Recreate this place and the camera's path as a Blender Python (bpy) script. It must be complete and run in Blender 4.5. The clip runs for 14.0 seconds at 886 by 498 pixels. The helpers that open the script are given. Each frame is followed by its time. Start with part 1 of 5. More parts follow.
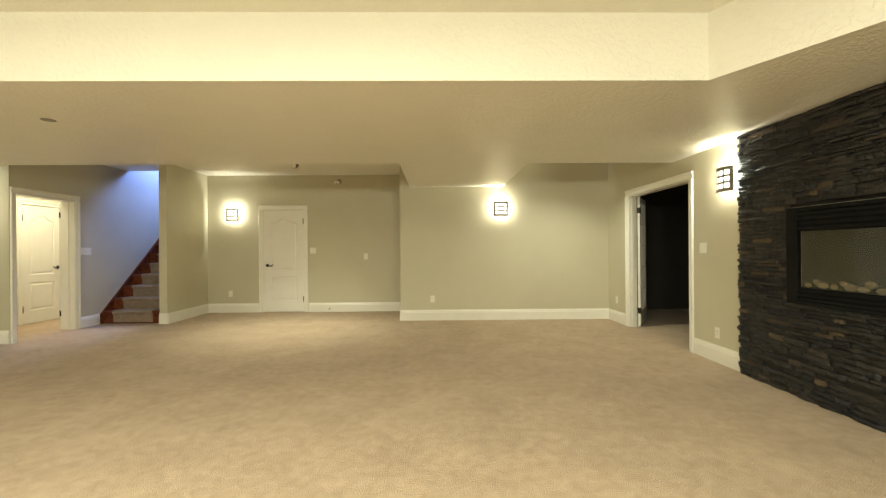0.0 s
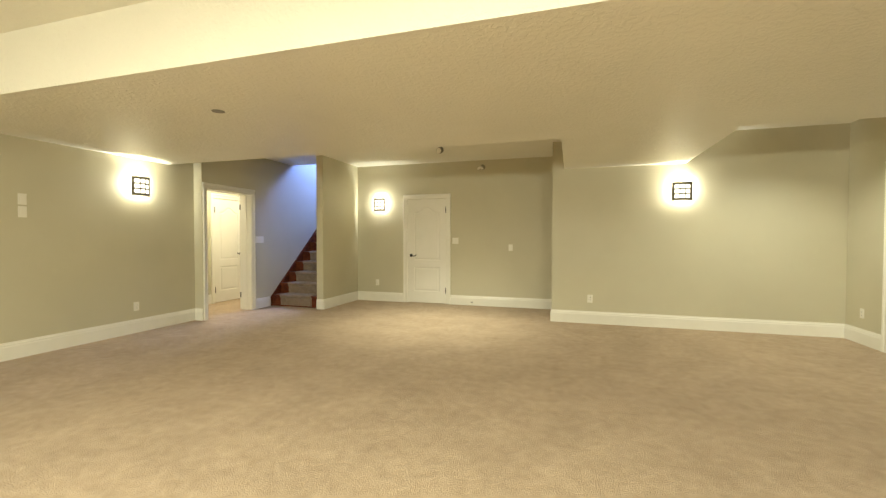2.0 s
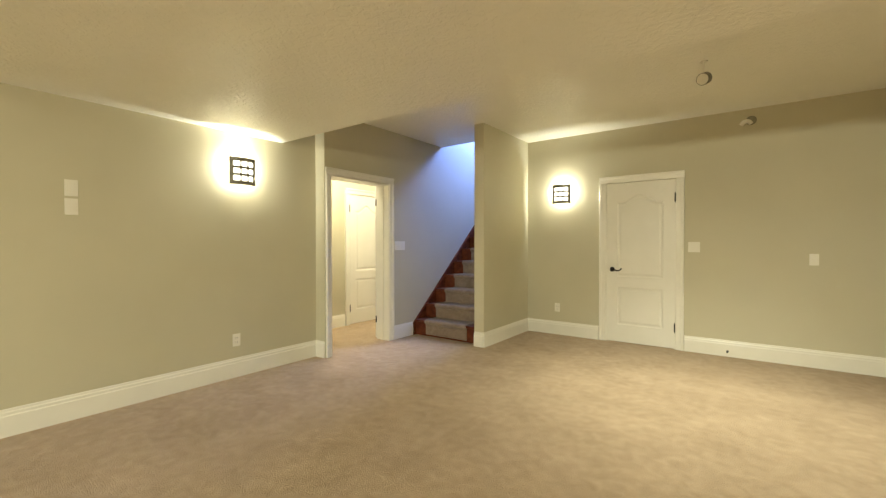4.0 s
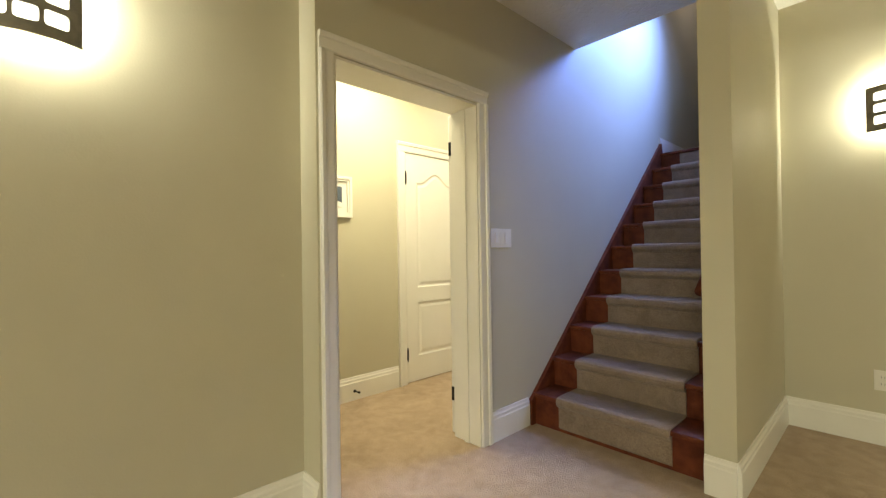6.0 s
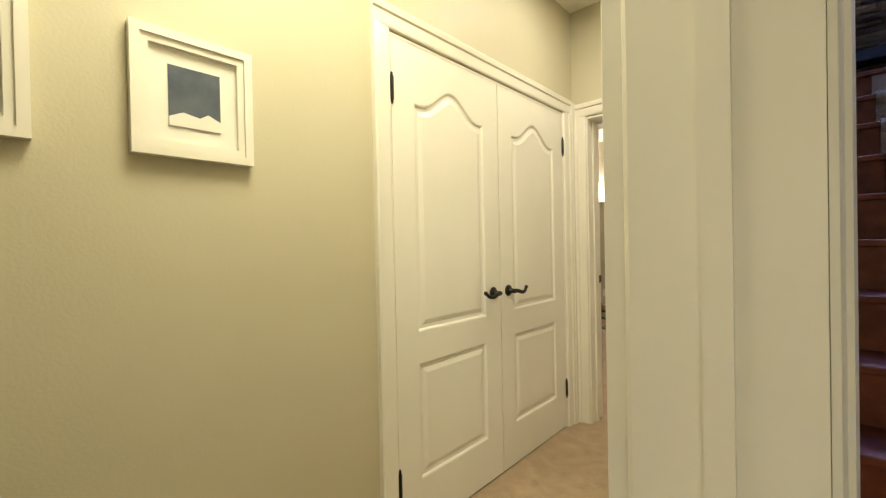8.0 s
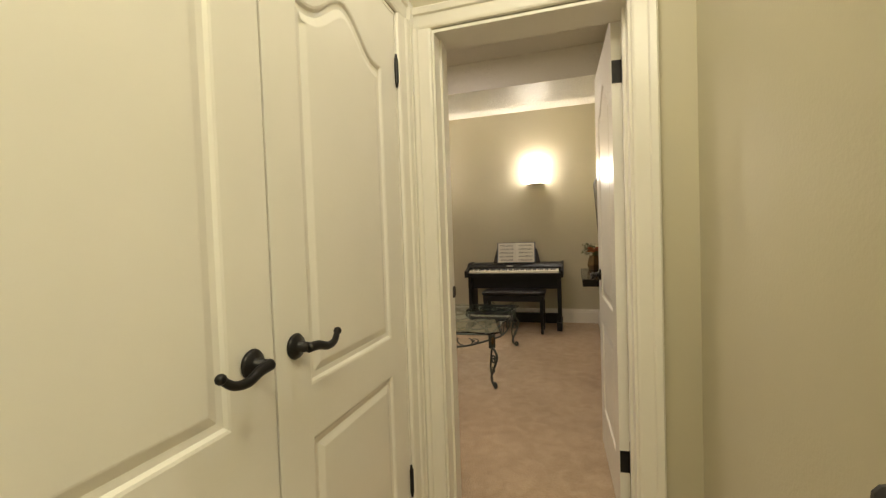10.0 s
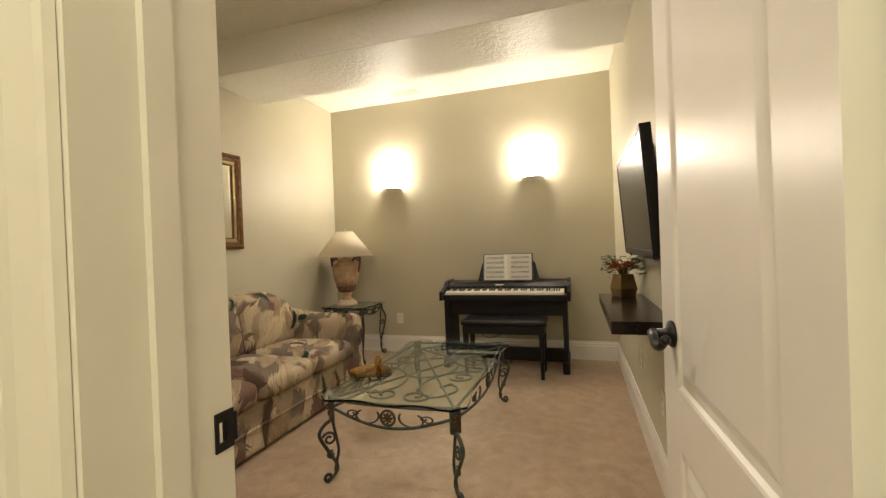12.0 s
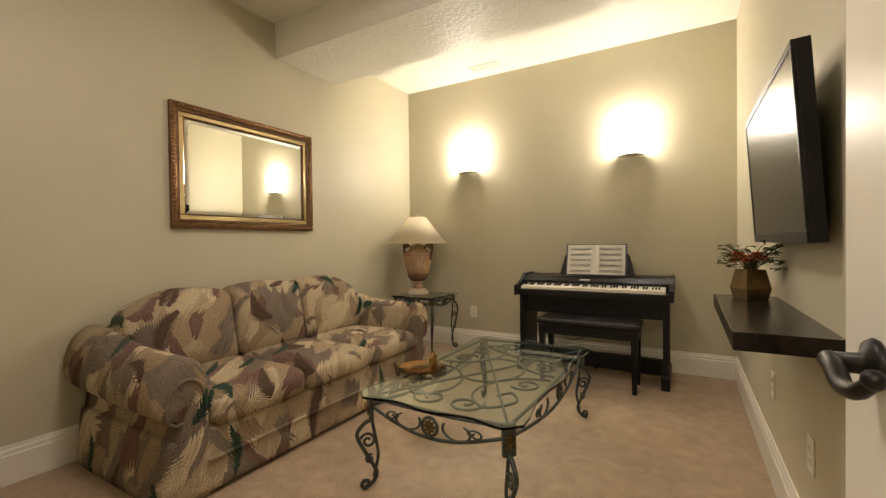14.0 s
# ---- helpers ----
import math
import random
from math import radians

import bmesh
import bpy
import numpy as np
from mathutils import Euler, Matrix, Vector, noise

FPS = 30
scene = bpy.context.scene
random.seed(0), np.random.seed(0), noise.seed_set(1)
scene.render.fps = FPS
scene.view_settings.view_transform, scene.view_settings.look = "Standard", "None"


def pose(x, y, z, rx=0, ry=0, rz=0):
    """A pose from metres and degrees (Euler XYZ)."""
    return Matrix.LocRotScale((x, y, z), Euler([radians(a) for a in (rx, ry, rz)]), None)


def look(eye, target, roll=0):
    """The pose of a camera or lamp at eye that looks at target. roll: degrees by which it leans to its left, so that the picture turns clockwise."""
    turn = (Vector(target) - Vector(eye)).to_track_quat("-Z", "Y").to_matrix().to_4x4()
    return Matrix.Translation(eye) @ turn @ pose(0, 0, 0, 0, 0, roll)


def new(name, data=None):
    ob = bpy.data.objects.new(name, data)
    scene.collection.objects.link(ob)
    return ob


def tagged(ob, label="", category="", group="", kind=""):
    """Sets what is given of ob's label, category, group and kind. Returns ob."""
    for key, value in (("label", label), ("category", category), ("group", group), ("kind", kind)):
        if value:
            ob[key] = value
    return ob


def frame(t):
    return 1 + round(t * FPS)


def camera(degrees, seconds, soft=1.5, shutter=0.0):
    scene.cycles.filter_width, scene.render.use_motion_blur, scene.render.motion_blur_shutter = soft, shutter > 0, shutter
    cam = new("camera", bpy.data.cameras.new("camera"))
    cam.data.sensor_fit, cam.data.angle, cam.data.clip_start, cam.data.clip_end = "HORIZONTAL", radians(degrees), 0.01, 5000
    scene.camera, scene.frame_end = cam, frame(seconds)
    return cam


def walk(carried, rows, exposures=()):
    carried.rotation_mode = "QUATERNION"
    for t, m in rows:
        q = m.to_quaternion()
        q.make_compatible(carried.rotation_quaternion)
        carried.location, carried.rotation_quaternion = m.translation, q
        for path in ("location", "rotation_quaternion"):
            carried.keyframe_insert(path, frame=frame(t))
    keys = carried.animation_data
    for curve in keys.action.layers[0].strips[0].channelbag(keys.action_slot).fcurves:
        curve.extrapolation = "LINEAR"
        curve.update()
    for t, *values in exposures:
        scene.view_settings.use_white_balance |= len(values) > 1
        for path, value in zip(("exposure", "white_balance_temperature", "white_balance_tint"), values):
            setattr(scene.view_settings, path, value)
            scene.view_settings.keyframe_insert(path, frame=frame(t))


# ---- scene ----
cam = camera(93.3, 14.0, 1.3)
PATH = [
    (0, (0.218, -0.339, 1.235), (0.247, 1.661, 1.236), -0.4),
    (0.5, (0.192, -0.332, 1.241), (0.114, 1.667, 1.237), -0.3),
    (1, (0.141, -0.242, 1.246), (-0.083, 1.745, 1.237), -0.2),
    (1.5, (0.037, -0.018, 1.267), (-0.357, 1.942, 1.237), -0.2),
    (2, (-0.14, 0.332, 1.256), (-0.726, 2.244, 1.209), 0.1),
    (2.5, (-0.488, 0.806, 1.268), (-1.243, 2.657, 1.204), -0.1),
    (3, (-0.867, 1.323, 1.277), (-1.778, 3.102, 1.219), -0.3),
    (3.2, (-1.022, 1.529, 1.283), (-1.996, 3.276, 1.229), -0.3),
    (5.3, (-3.109, 3.886, 1.214), (-4.503, 5.321, 1.214), -0.1),
    (5.5, (-3.317, 4.1, 1.203), (-4.734, 5.511, 1.2), -0.3),
    (6, (-3.866, 4.542, 1.163), (-5.327, 5.908, 1.175), -0.8),
    (6.5, (-4.4, 4.903, 1.169), (-5.873, 6.255, 1.186), -1.4),
    (7, (-4.869, 5.224, 1.171), (-6.331, 6.588, 1.189), -1.5),
    (7.2, (-5.031, 5.338, 1.177), (-6.479, 6.717, 1.19), -1.5),
    (9.3, (-6.03, 6.361, 1.215), (-6.959, 8.131, 1.153), -1.4),
    (9.5, (-6.081, 6.469, 1.214), (-6.906, 8.29, 1.149), -1.7),
    (10, (-6.162, 6.806, 1.196), (-6.762, 8.713, 1.134), -2.0),
    (10.5, (-6.235, 7.181, 1.218), (-6.685, 9.129, 1.162), -1.7),
    (11, (-6.25, 7.613, 1.183), (-6.663, 9.57, 1.153), -2.1),
    (11.5, (-6.235, 7.956, 1.209), (-6.721, 9.896, 1.177), -2.4),
    (12, (-6.231, 8.155, 1.176), (-6.841, 10.06, 1.163), -2.2),
    (12.5, (-6.238, 8.287, 1.143), (-6.973, 10.147, 1.122), -1.6),
    (13, (-6.243, 8.383, 1.129), (-7.076, 10.2, 1.099), -1.0),
    (13.5, (-6.235, 8.473, 1.121), (-7.164, 10.244, 1.089), -0.7),
    (14, (-6.222, 8.543, 1.105), (-7.227, 10.272, 1.077), -0.7),
]
walk(cam, [(t, look(eye, target, roll)) for t, eye, target, roll in PATH], exposures=[(0.0, 0.80), (1.5, 0.86), (3.0, 1.06), (5.5, 0.85), (7.0, 0.72), (9.5, 0.30), (10.5, 0.46), (12.0, 0.64), (14.0, 0.64)])

# ---------- light ----------
world = bpy.data.worlds.new("world")
world.use_nodes = True
world.node_tree.nodes["Background"].inputs[0].default_value = (0.25, 0.35, 0.6, 1)
world.node_tree.nodes["Background"].inputs[1].default_value = 0.02
scene.world = world


def lamp(name, kind, m, energy, color, size=0.05, size_y=0.0):
    data = bpy.data.lights.new(name, kind)
    data.energy, data.color = energy, color
    if kind == "AREA":
        data.size = size
        if size_y:
            data.shape, data.size_y = "RECTANGLE", size_y
    else:
        data.shadow_soft_size = size
    ob = new(name, data)
    ob.matrix_world = m
    return ob


WARM = (0.98, 1.0, 0.80)
HALLW = (1.0, 0.92, 0.65)
PIANOW = (1.0, 0.85, 0.79)
# unseen fill added below the raised tray, behind the walker
lamp("tray_light", "AREA", pose(-0.8, -0.6, 2.70, 0, 0, 0), 158, WARM, 4.0, 2.2)
# unseen fills added at the wall behind the walker, no known lamps there
for x in (-3.2, -0.6, 1.8):
    lamp("rear_wall_lamp", "AREA", pose(x, -3.85, 1.95, 90, 0, 0), 36, WARM, 0.3, 0.3)
lamp("hall_light", "AREA", pose(-6.15, 6.3, 2.70, 0, 0, 0), 24, HALLW, 0.6, 0.6)
# extra unseen fill, added to brighten the far end of the hall
lamp("hall_light_far", "AREA", pose(-6.25, 7.75, 2.70, 0, 0, 0), 7, (1.0, 0.92, 0.76), 0.25, 0.25)
lamp("landing_lamp", "POINT", pose(-5.0, 10.1, 4.5), 4, PIANOW, 0.08)
# assumed overhead fill for the piano room, its source unseen
lamp("piano_room_light", "AREA", pose(-7.2, 9.5, 2.79, 0, 0, 0), 16, PIANOW, 0.5, 0.5)
# cold daylight that falls into the stairwell from above
day = lamp("stairwell_daylight", "AREA", look((-4.58, 8.95, 4.0), (-5.6, 8.35, 3.15)), 40, (0.17, 0.30, 1.0), 0.9, 0.9)
day.data.spread = radians(88)
day = lamp("upper_landing_daylight", "AREA", look((-5.0, 10.4, 3.78), (-4.98, 5.9, 0.2)), 4.5, (0.42, 0.54, 1.0), 0.8, 0.8)
day.data.spread = radians(34)
# downlights: the small can in the alcove ceiling and one recessed in the niche
for x, y, z, power, wide in ((-2.05, 6.36, 2.54, 190, 100), (2.20, 5.85, 2.70, 85, 130)):
    spot = lamp("downlight", "SPOT", pose(x, y, z), power, WARM, 0.04)
    spot.data.spot_size, spot.data.spot_blend = radians(wide), 1.0

# ---------- materials ----------


def material(name, color, rough=0.6, metal=0.0, color2=None, scale=6.0, bump=0.0, bump_scale=200.0, detail=4.0, coat=0.0, spec=0.5):
    m = bpy.data.materials.new(name)
    m.use_nodes = True
    nt = m.node_tree
    b = nt.nodes["Principled BSDF"]
    b.inputs["Roughness"].default_value = rough
    b.inputs["Metallic"].default_value = metal
    b.inputs["Specular IOR Level"].default_value = spec
    b.inputs["Coat Weight"].default_value = coat
    b.inputs["Base Color"].default_value = (*color, 1)
    co = nt.nodes.new("ShaderNodeTexCoord")
    if color2:
        n = nt.nodes.new("ShaderNodeTexNoise")
        n.inputs["Scale"].default_value, n.inputs["Detail"].default_value = scale, detail
        nt.links.new(co.outputs["Object"], n.inputs["Vector"])
        r = nt.nodes.new("ShaderNodeValToRGB")
        r.color_ramp.elements[0].position, r.color_ramp.elements[1].position = 0.32, 0.68
        r.color_ramp.elements[0].color, r.color_ramp.elements[1].color = (*color, 1), (*color2, 1)
        nt.links.new(n.outputs["Fac"], r.inputs["Fac"])
        nt.links.new(r.outputs["Color"], b.inputs["Base Color"])
    if bump:
        n2 = nt.nodes.new("ShaderNodeTexNoise")
        n2.inputs["Scale"].default_value, n2.inputs["Detail"].default_value = bump_scale, 3
        nt.links.new(co.outputs["Object"], n2.inputs["Vector"])
        bp = nt.nodes.new("ShaderNodeBump")
        bp.inputs["Strength"].default_value, bp.inputs["Distance"].default_value = bump, 0.01
        nt.links.new(n2.outputs["Fac"], bp.inputs["Height"])
        nt.links.new(bp.outputs["Normal"], b.inputs["Normal"])
    return m


def emitter(name, color, strength):
    m = bpy.data.materials.new(name)
    m.use_nodes = True
    nt = m.node_tree
    b = nt.nodes["Principled BSDF"]
    b.inputs["Base Color"].default_value = (0.85, 0.83, 0.78, 1)
    b.inputs["Emission Color"].default_value = (*color, 1)
    b.inputs["Emission Strength"].default_value = strength
    return m


def glass(name, color=(1, 1, 1), rough=0.0):
    m = bpy.data.materials.new(name)
    m.use_nodes = True
    b = m.node_tree.nodes["Principled BSDF"]
    b.inputs["Base Color"].default_value = (*color, 1)
    b.inputs["Roughness"].default_value = rough
    b.inputs["Transmission Weight"].default_value = 1.0
    b.inputs["IOR"].default_value = 1.45
    return m


def carpet_material(name="carpet", lo=(0.32, 0.228, 0.14, 1), hi=(0.52, 0.39, 0.26, 1)):
    m = material(name, (0.50, 0.40, 0.29), 0.95, spec=0.1)
    nt = m.node_tree
    b = nt.nodes["Principled BSDF"]
    co = nt.nodes.new("ShaderNodeTexCoord")

    def noise_node(scale, detail, distortion=0.0):
        n = nt.nodes.new("ShaderNodeTexNoise")
        n.inputs["Scale"].default_value, n.inputs["Detail"].default_value, n.inputs["Distortion"].default_value = scale, detail, distortion
        nt.links.new(co.outputs["Object"], n.inputs["Vector"])
        return n.outputs["Fac"]
    big, tread, pile = noise_node(2.6, 3, 0.3), noise_node(13, 4, 0.6), noise_node(130, 3)
    mix = nt.nodes.new("ShaderNodeMath")
    mix.operation = "MULTIPLY_ADD"
    nt.links.new(tread, mix.inputs[0])
    mix.inputs[1].default_value = 1.3
    nt.links.new(big, mix.inputs[2])
    mix2 = nt.nodes.new("ShaderNodeMath")
    mix2.operation = "MULTIPLY_ADD"
    nt.links.new(pile, mix2.inputs[0])
    mix2.inputs[1].default_value = 1.5
    nt.links.new(mix.outputs[0], mix2.inputs[2])
    r = nt.nodes.new("ShaderNodeValToRGB")
    r.color_ramp.elements[0].color, r.color_ramp.elements[1].color = lo, hi
    sc = nt.nodes.new("ShaderNodeMapRange")
    sc.inputs["From Min"].default_value, sc.inputs["From Max"].default_value = 1.32, 2.48
    nt.links.new(mix2.outputs[0], sc.inputs["Value"])
    r.color_ramp.elements[0].position, r.color_ramp.elements[1].position = 0.0, 1.0
    nt.links.new(sc.outputs[0], r.inputs["Fac"])
    nt.links.new(r.outputs["Color"], b.inputs["Base Color"])
    bp = nt.nodes.new("ShaderNodeBump")
    bp.inputs["Strength"].default_value, bp.inputs["Distance"].default_value = 0.6, 0.012
    nt.links.new(mix2.outputs[0], bp.inputs["Height"])
    nt.links.new(bp.outputs["Normal"], b.inputs["Normal"])
    b.inputs["Sheen Weight"].default_value = 0.15
    return m


def ceiling_material():
    m = material("textured_ceiling", (0.82, 0.795, 0.70), 0.45, color2=(0.84, 0.815, 0.72), scale=3)
    nt = m.node_tree
    b = nt.nodes["Principled BSDF"]
    co = nt.nodes.new("ShaderNodeTexCoord")
    n = nt.nodes.new("ShaderNodeTexNoise")
    n.inputs["Scale"].default_value, n.inputs["Detail"].default_value, n.inputs["Distortion"].default_value = 28, 2, 0.6
    nt.links.new(co.outputs["Object"], n.inputs["Vector"])
    r = nt.nodes.new("ShaderNodeValToRGB")
    r.color_ramp.elements[0].position, r.color_ramp.elements[1].position = 0.46, 0.58
    nt.links.new(n.outputs["Fac"], r.inputs["Fac"])
    bp = nt.nodes.new("ShaderNodeBump")
    bp.inputs["Strength"].default_value, bp.inputs["Distance"].default_value = 0.40, 0.0045
    nt.links.new(r.outputs["Color"], bp.inputs["Height"])
    nt.links.new(bp.outputs["Normal"], b.inputs["Normal"])
    return m


def stone_material(name, dark, mid, tan, tan_share):
    m = material(name, mid, 0.55, bump=0.7, bump_scale=45)
    nt = m.node_tree
    b = nt.nodes["Principled BSDF"]
    info, geo = nt.nodes.new("ShaderNodeObjectInfo"), nt.nodes.new("ShaderNodeNewGeometry")
    add = nt.nodes.new("ShaderNodeMath")
    add.operation = "ADD"
    nt.links.new(info.outputs["Random"], add.inputs[0])
    nt.links.new(geo.outputs["Random Per Island"], add.inputs[1])
    fr = nt.nodes.new("ShaderNodeMath")
    fr.operation = "FRACT"
    nt.links.new(add.outputs[0], fr.inputs[0])
    r = nt.nodes.new("ShaderNodeValToRGB")
    e = r.color_ramp.elements
    e[0].position, e[0].color = 0.0, (*dark, 1)
    e[1].position, e[1].color = 1.0, (*tan, 1)
    k = e.new(1 - tan_share)
    k.color = (*mid, 1)
    k = e.new(0.5)
    k.color = (*[v * 1.15 for v in dark], 1)
    nt.links.new(fr.outputs[0], r.inputs["Fac"])
    co = nt.nodes.new("ShaderNodeTexCoord")
    n = nt.nodes.new("ShaderNodeTexNoise")
    n.inputs["Scale"].default_value, n.inputs["Detail"].default_value = 14, 6
    nt.links.new(co.outputs["Object"], n.inputs["Vector"])
    mx = nt.nodes.new("ShaderNodeMix")
    mx.data_type, mx.blend_type = "RGBA", "MULTIPLY"
    mx.inputs["Factor"].default_value = 0.8
    nt.links.new(r.outputs["Color"], mx.inputs["A"])
    rr = nt.nodes.new("ShaderNodeValToRGB")
    rr.color_ramp.elements[0].position, rr.color_ramp.elements[1].position = 0.3, 0.75
    rr.color_ramp.elements[0].color, rr.color_ramp.elements[1].color = (0.35, 0.35, 0.38, 1), (1.5, 1.4, 1.3, 1)
    nt.links.new(n.outputs["Fac"], rr.inputs["Fac"])
    nt.links.new(rr.outputs["Color"], mx.inputs["B"])
    nt.links.new(mx.outputs["Result"], b.inputs["Base Color"])
    return m


def fabric_material():
    """Upholstery woven with overlapping feathery leaves in cream, tan, mauve, grey and dark green."""
    m = material("leaf_upholstery", (0.5, 0.42, 0.3), 0.9, bump=0.35, bump_scale=260, spec=0.2)
    nt = m.node_tree
    b = nt.nodes["Principled BSDF"]
    co = nt.nodes.new("ShaderNodeTexCoord")

    def node(kind, **values):
        n = nt.nodes.new(kind)
        for k, v in values.items():
            n.inputs[k].default_value = v
        return n

    def vector(op, a, bb):
        n = nt.nodes.new("ShaderNodeVectorMath")
        n.operation = op
        nt.links.new(a, n.inputs[0])
        if isinstance(bb, tuple):
            n.inputs[1].default_value = bb
        else:
            nt.links.new(bb, n.inputs[1])
        return n.outputs["Vector"]

    def ramp(fac, stops):
        r = nt.nodes.new("ShaderNodeValToRGB")
        r.color_ramp.interpolation = "CONSTANT"
        e = r.color_ramp.elements
        for i, (p, c) in enumerate(stops):
            k = e[i] if i < 2 else e.new(p)
            k.position, k.color = p, (*c, 1)
        nt.links.new(fac, r.inputs["Fac"])
        return r.outputs["Color"]

    def mix(fac, a, bb, blend="MIX"):
        n = nt.nodes.new("ShaderNodeMix")
        n.data_type, n.blend_type = "RGBA", blend
        if isinstance(fac, float):
            n.inputs["Factor"].default_value = fac
        else:
            nt.links.new(fac, n.inputs["Factor"])
        nt.links.new(a, n.inputs["A"])
        nt.links.new(bb, n.inputs["B"])
        return n.outputs["Result"]

    def math_node(op, a, k):
        n = nt.nodes.new("ShaderNodeMath")
        n.operation = op
        nt.links.new(a, n.inputs[0])
        if isinstance(k, float):
            n.inputs[1].default_value = k
        else:
            nt.links.new(k, n.inputs[1])
        return n.outputs[0]

    # the cloth unrolled: along the sofa, and down the back, over the seat and down the front
    xyz = nt.nodes.new("ShaderNodeSeparateXYZ")
    nt.links.new(co.outputs["Object"], xyz.inputs[0])
    flat = nt.nodes.new("ShaderNodeCombineXYZ")
    nt.links.new(math_node("ADD", xyz.outputs["Y"], math_node("MULTIPLY", xyz.outputs["X"], 0.7)), flat.inputs["X"])
    nt.links.new(math_node("SUBTRACT", xyz.outputs["Z"], xyz.outputs["X"]), flat.inputs["Y"])

    def leaves(scale, shift, angle, comb=0.16, stretch=(1.0, 1.0, 1.0)):
        """Patches with edges frayed like a feather's along one slanting direction: two numbers a patch, and its barbs."""
        rot = nt.nodes.new("ShaderNodeVectorRotate")
        rot.inputs["Axis"].default_value, rot.inputs["Angle"].default_value = (0.0, 0.0, 1.0), angle
        nt.links.new(vector("ADD", flat.outputs["Vector"], shift), rot.inputs["Vector"])
        wn = node("ShaderNodeTexNoise", Scale=4.0, Detail=1.0)
        nt.links.new(rot.outputs["Vector"], wn.inputs["Vector"])
        off = vector("SCALE", vector("SUBTRACT", wn.outputs["Color"], (0.5, 0.5, 0.5)), (0, 0, 0))
        off.node.inputs["Scale"].default_value = 0.17
        bent = vector("ADD", rot.outputs["Vector"], off)
        st = node("ShaderNodeTexNoise", Scale=1.0, Detail=2.0, Roughness=0.6)
        nt.links.new(vector("MULTIPLY", bent, (80.0, 5.0, 1.0)), st.inputs["Vector"])
        teeth = math_node("MULTIPLY", math_node("SUBTRACT", st.outputs["Fac"], 0.5), comb * 2)
        cx = nt.nodes.new("ShaderNodeCombineXYZ")
        nt.links.new(teeth, cx.inputs["Y"])
        v = node("ShaderNodeTexVoronoi", Scale=scale)
        nt.links.new(vector("MULTIPLY", vector("ADD", bent, cx.outputs["Vector"]), stretch), v.inputs["Vector"])
        sep = nt.nodes.new("ShaderNodeSeparateColor")
        nt.links.new(v.outputs["Color"], sep.inputs["Color"])
        return sep.outputs[0], sep.outputs[1], math_node("GREATER_THAN", st.outputs["Fac"], 0.57)
    def fronds(scale, shift, share, colours, bend=0.9, wide=0.40, teeth=9.0):
        """Curved feather leaves strewn at all angles: where they lie, and their colour."""
        at = vector("ADD", flat.outputs["Vector"], shift)
        wob = node("ShaderNodeTexNoise", Scale=26.0, Detail=2.0)
        nt.links.new(at, wob.inputs["Vector"])
        off = vector("SCALE", vector("SUBTRACT", wob.outputs["Color"], (0.5, 0.5, 0.5)), (0, 0, 0))
        off.node.inputs["Scale"].default_value = 0.022
        at = vector("ADD", at, off)
        at = vector("MULTIPLY", at, (1.0, 0.62, 1.0))
        cell = node("ShaderNodeTexVoronoi", Scale=scale, Randomness=0.9)
        cell.voronoi_dimensions = "2D"
        nt.links.new(at, cell.inputs["Vector"])
        sep = nt.nodes.new("ShaderNodeSeparateColor")
        nt.links.new(cell.outputs["Color"], sep.inputs["Color"])
        rot = nt.nodes.new("ShaderNodeVectorRotate")
        rot.inputs["Axis"].default_value = (0.0, 0.0, 1.0)
        nt.links.new(vector("SUBTRACT", at, cell.outputs["Position"]), rot.inputs["Vector"])
        nt.links.new(math_node("MULTIPLY", math_node("SUBTRACT", sep.outputs[0], 0.5), 2.2), rot.inputs["Angle"])
        uv = nt.nodes.new("ShaderNodeSeparateXYZ")
        nt.links.new(rot.outputs["Vector"], uv.inputs[0])
        v = math_node("MULTIPLY", uv.outputs["Y"], scale)
        vv = math_node("MULTIPLY", v, v)
        u = math_node("ADD", math_node("MULTIPLY", uv.outputs["X"], scale), math_node("MULTIPLY", vv, bend))
        au = math_node("ABSOLUTE", u, 0.0)
        room = math_node("SUBTRACT", math_node("ADD", math_node("MULTIPLY", vv, -1.15), wide), au)
        comb = math_node("FRACT", math_node("MULTIPLY", math_node("SUBTRACT", v, math_node("MULTIPLY", au, 1.5)), teeth), 0.0)
        cut = math_node("SUBTRACT", room, math_node("MULTIPLY", math_node("MULTIPLY", comb, au), 1.5))
        here = math_node("MULTIPLY", math_node("GREATER_THAN", cut, 0.0), math_node("LESS_THAN", sep.outputs[1], share))
        return here, ramp(sep.outputs[2], colours), math_node("MULTIPLY", here, math_node("GREATER_THAN", comb, 0.72))
    cream, tan, grey, brown, rust, green = (0.58, 0.49, 0.33), (0.33, 0.25, 0.155), (0.215, 0.175, 0.135), (0.115, 0.075, 0.053), (0.19, 0.118, 0.092), (0.034, 0.066, 0.046)
    f, h, g = leaves(7.2, (0.0, 0.0, 0.0), 0.35, 0.09, (1.15, 0.75, 1.0))
    ground = ramp(f, [(0.0, tan), (0.22, grey), (0.44, cream), (0.70, rust), (0.84, (0.40, 0.32, 0.21))])
    barbs = ramp(f, [(0.0, (0.37, 0.29, 0.19)), (0.22, (0.165, 0.13, 0.10)), (0.44, (0.44, 0.36, 0.235)), (0.70, (0.15, 0.085, 0.07)), (0.84, (0.47, 0.39, 0.27))])
    cloth = mix(g, ground, barbs)
    f, h, g = leaves(6.5, (3.7, 1.3, 2.1), -0.55, 0.10, (1.2, 0.7, 1.0))
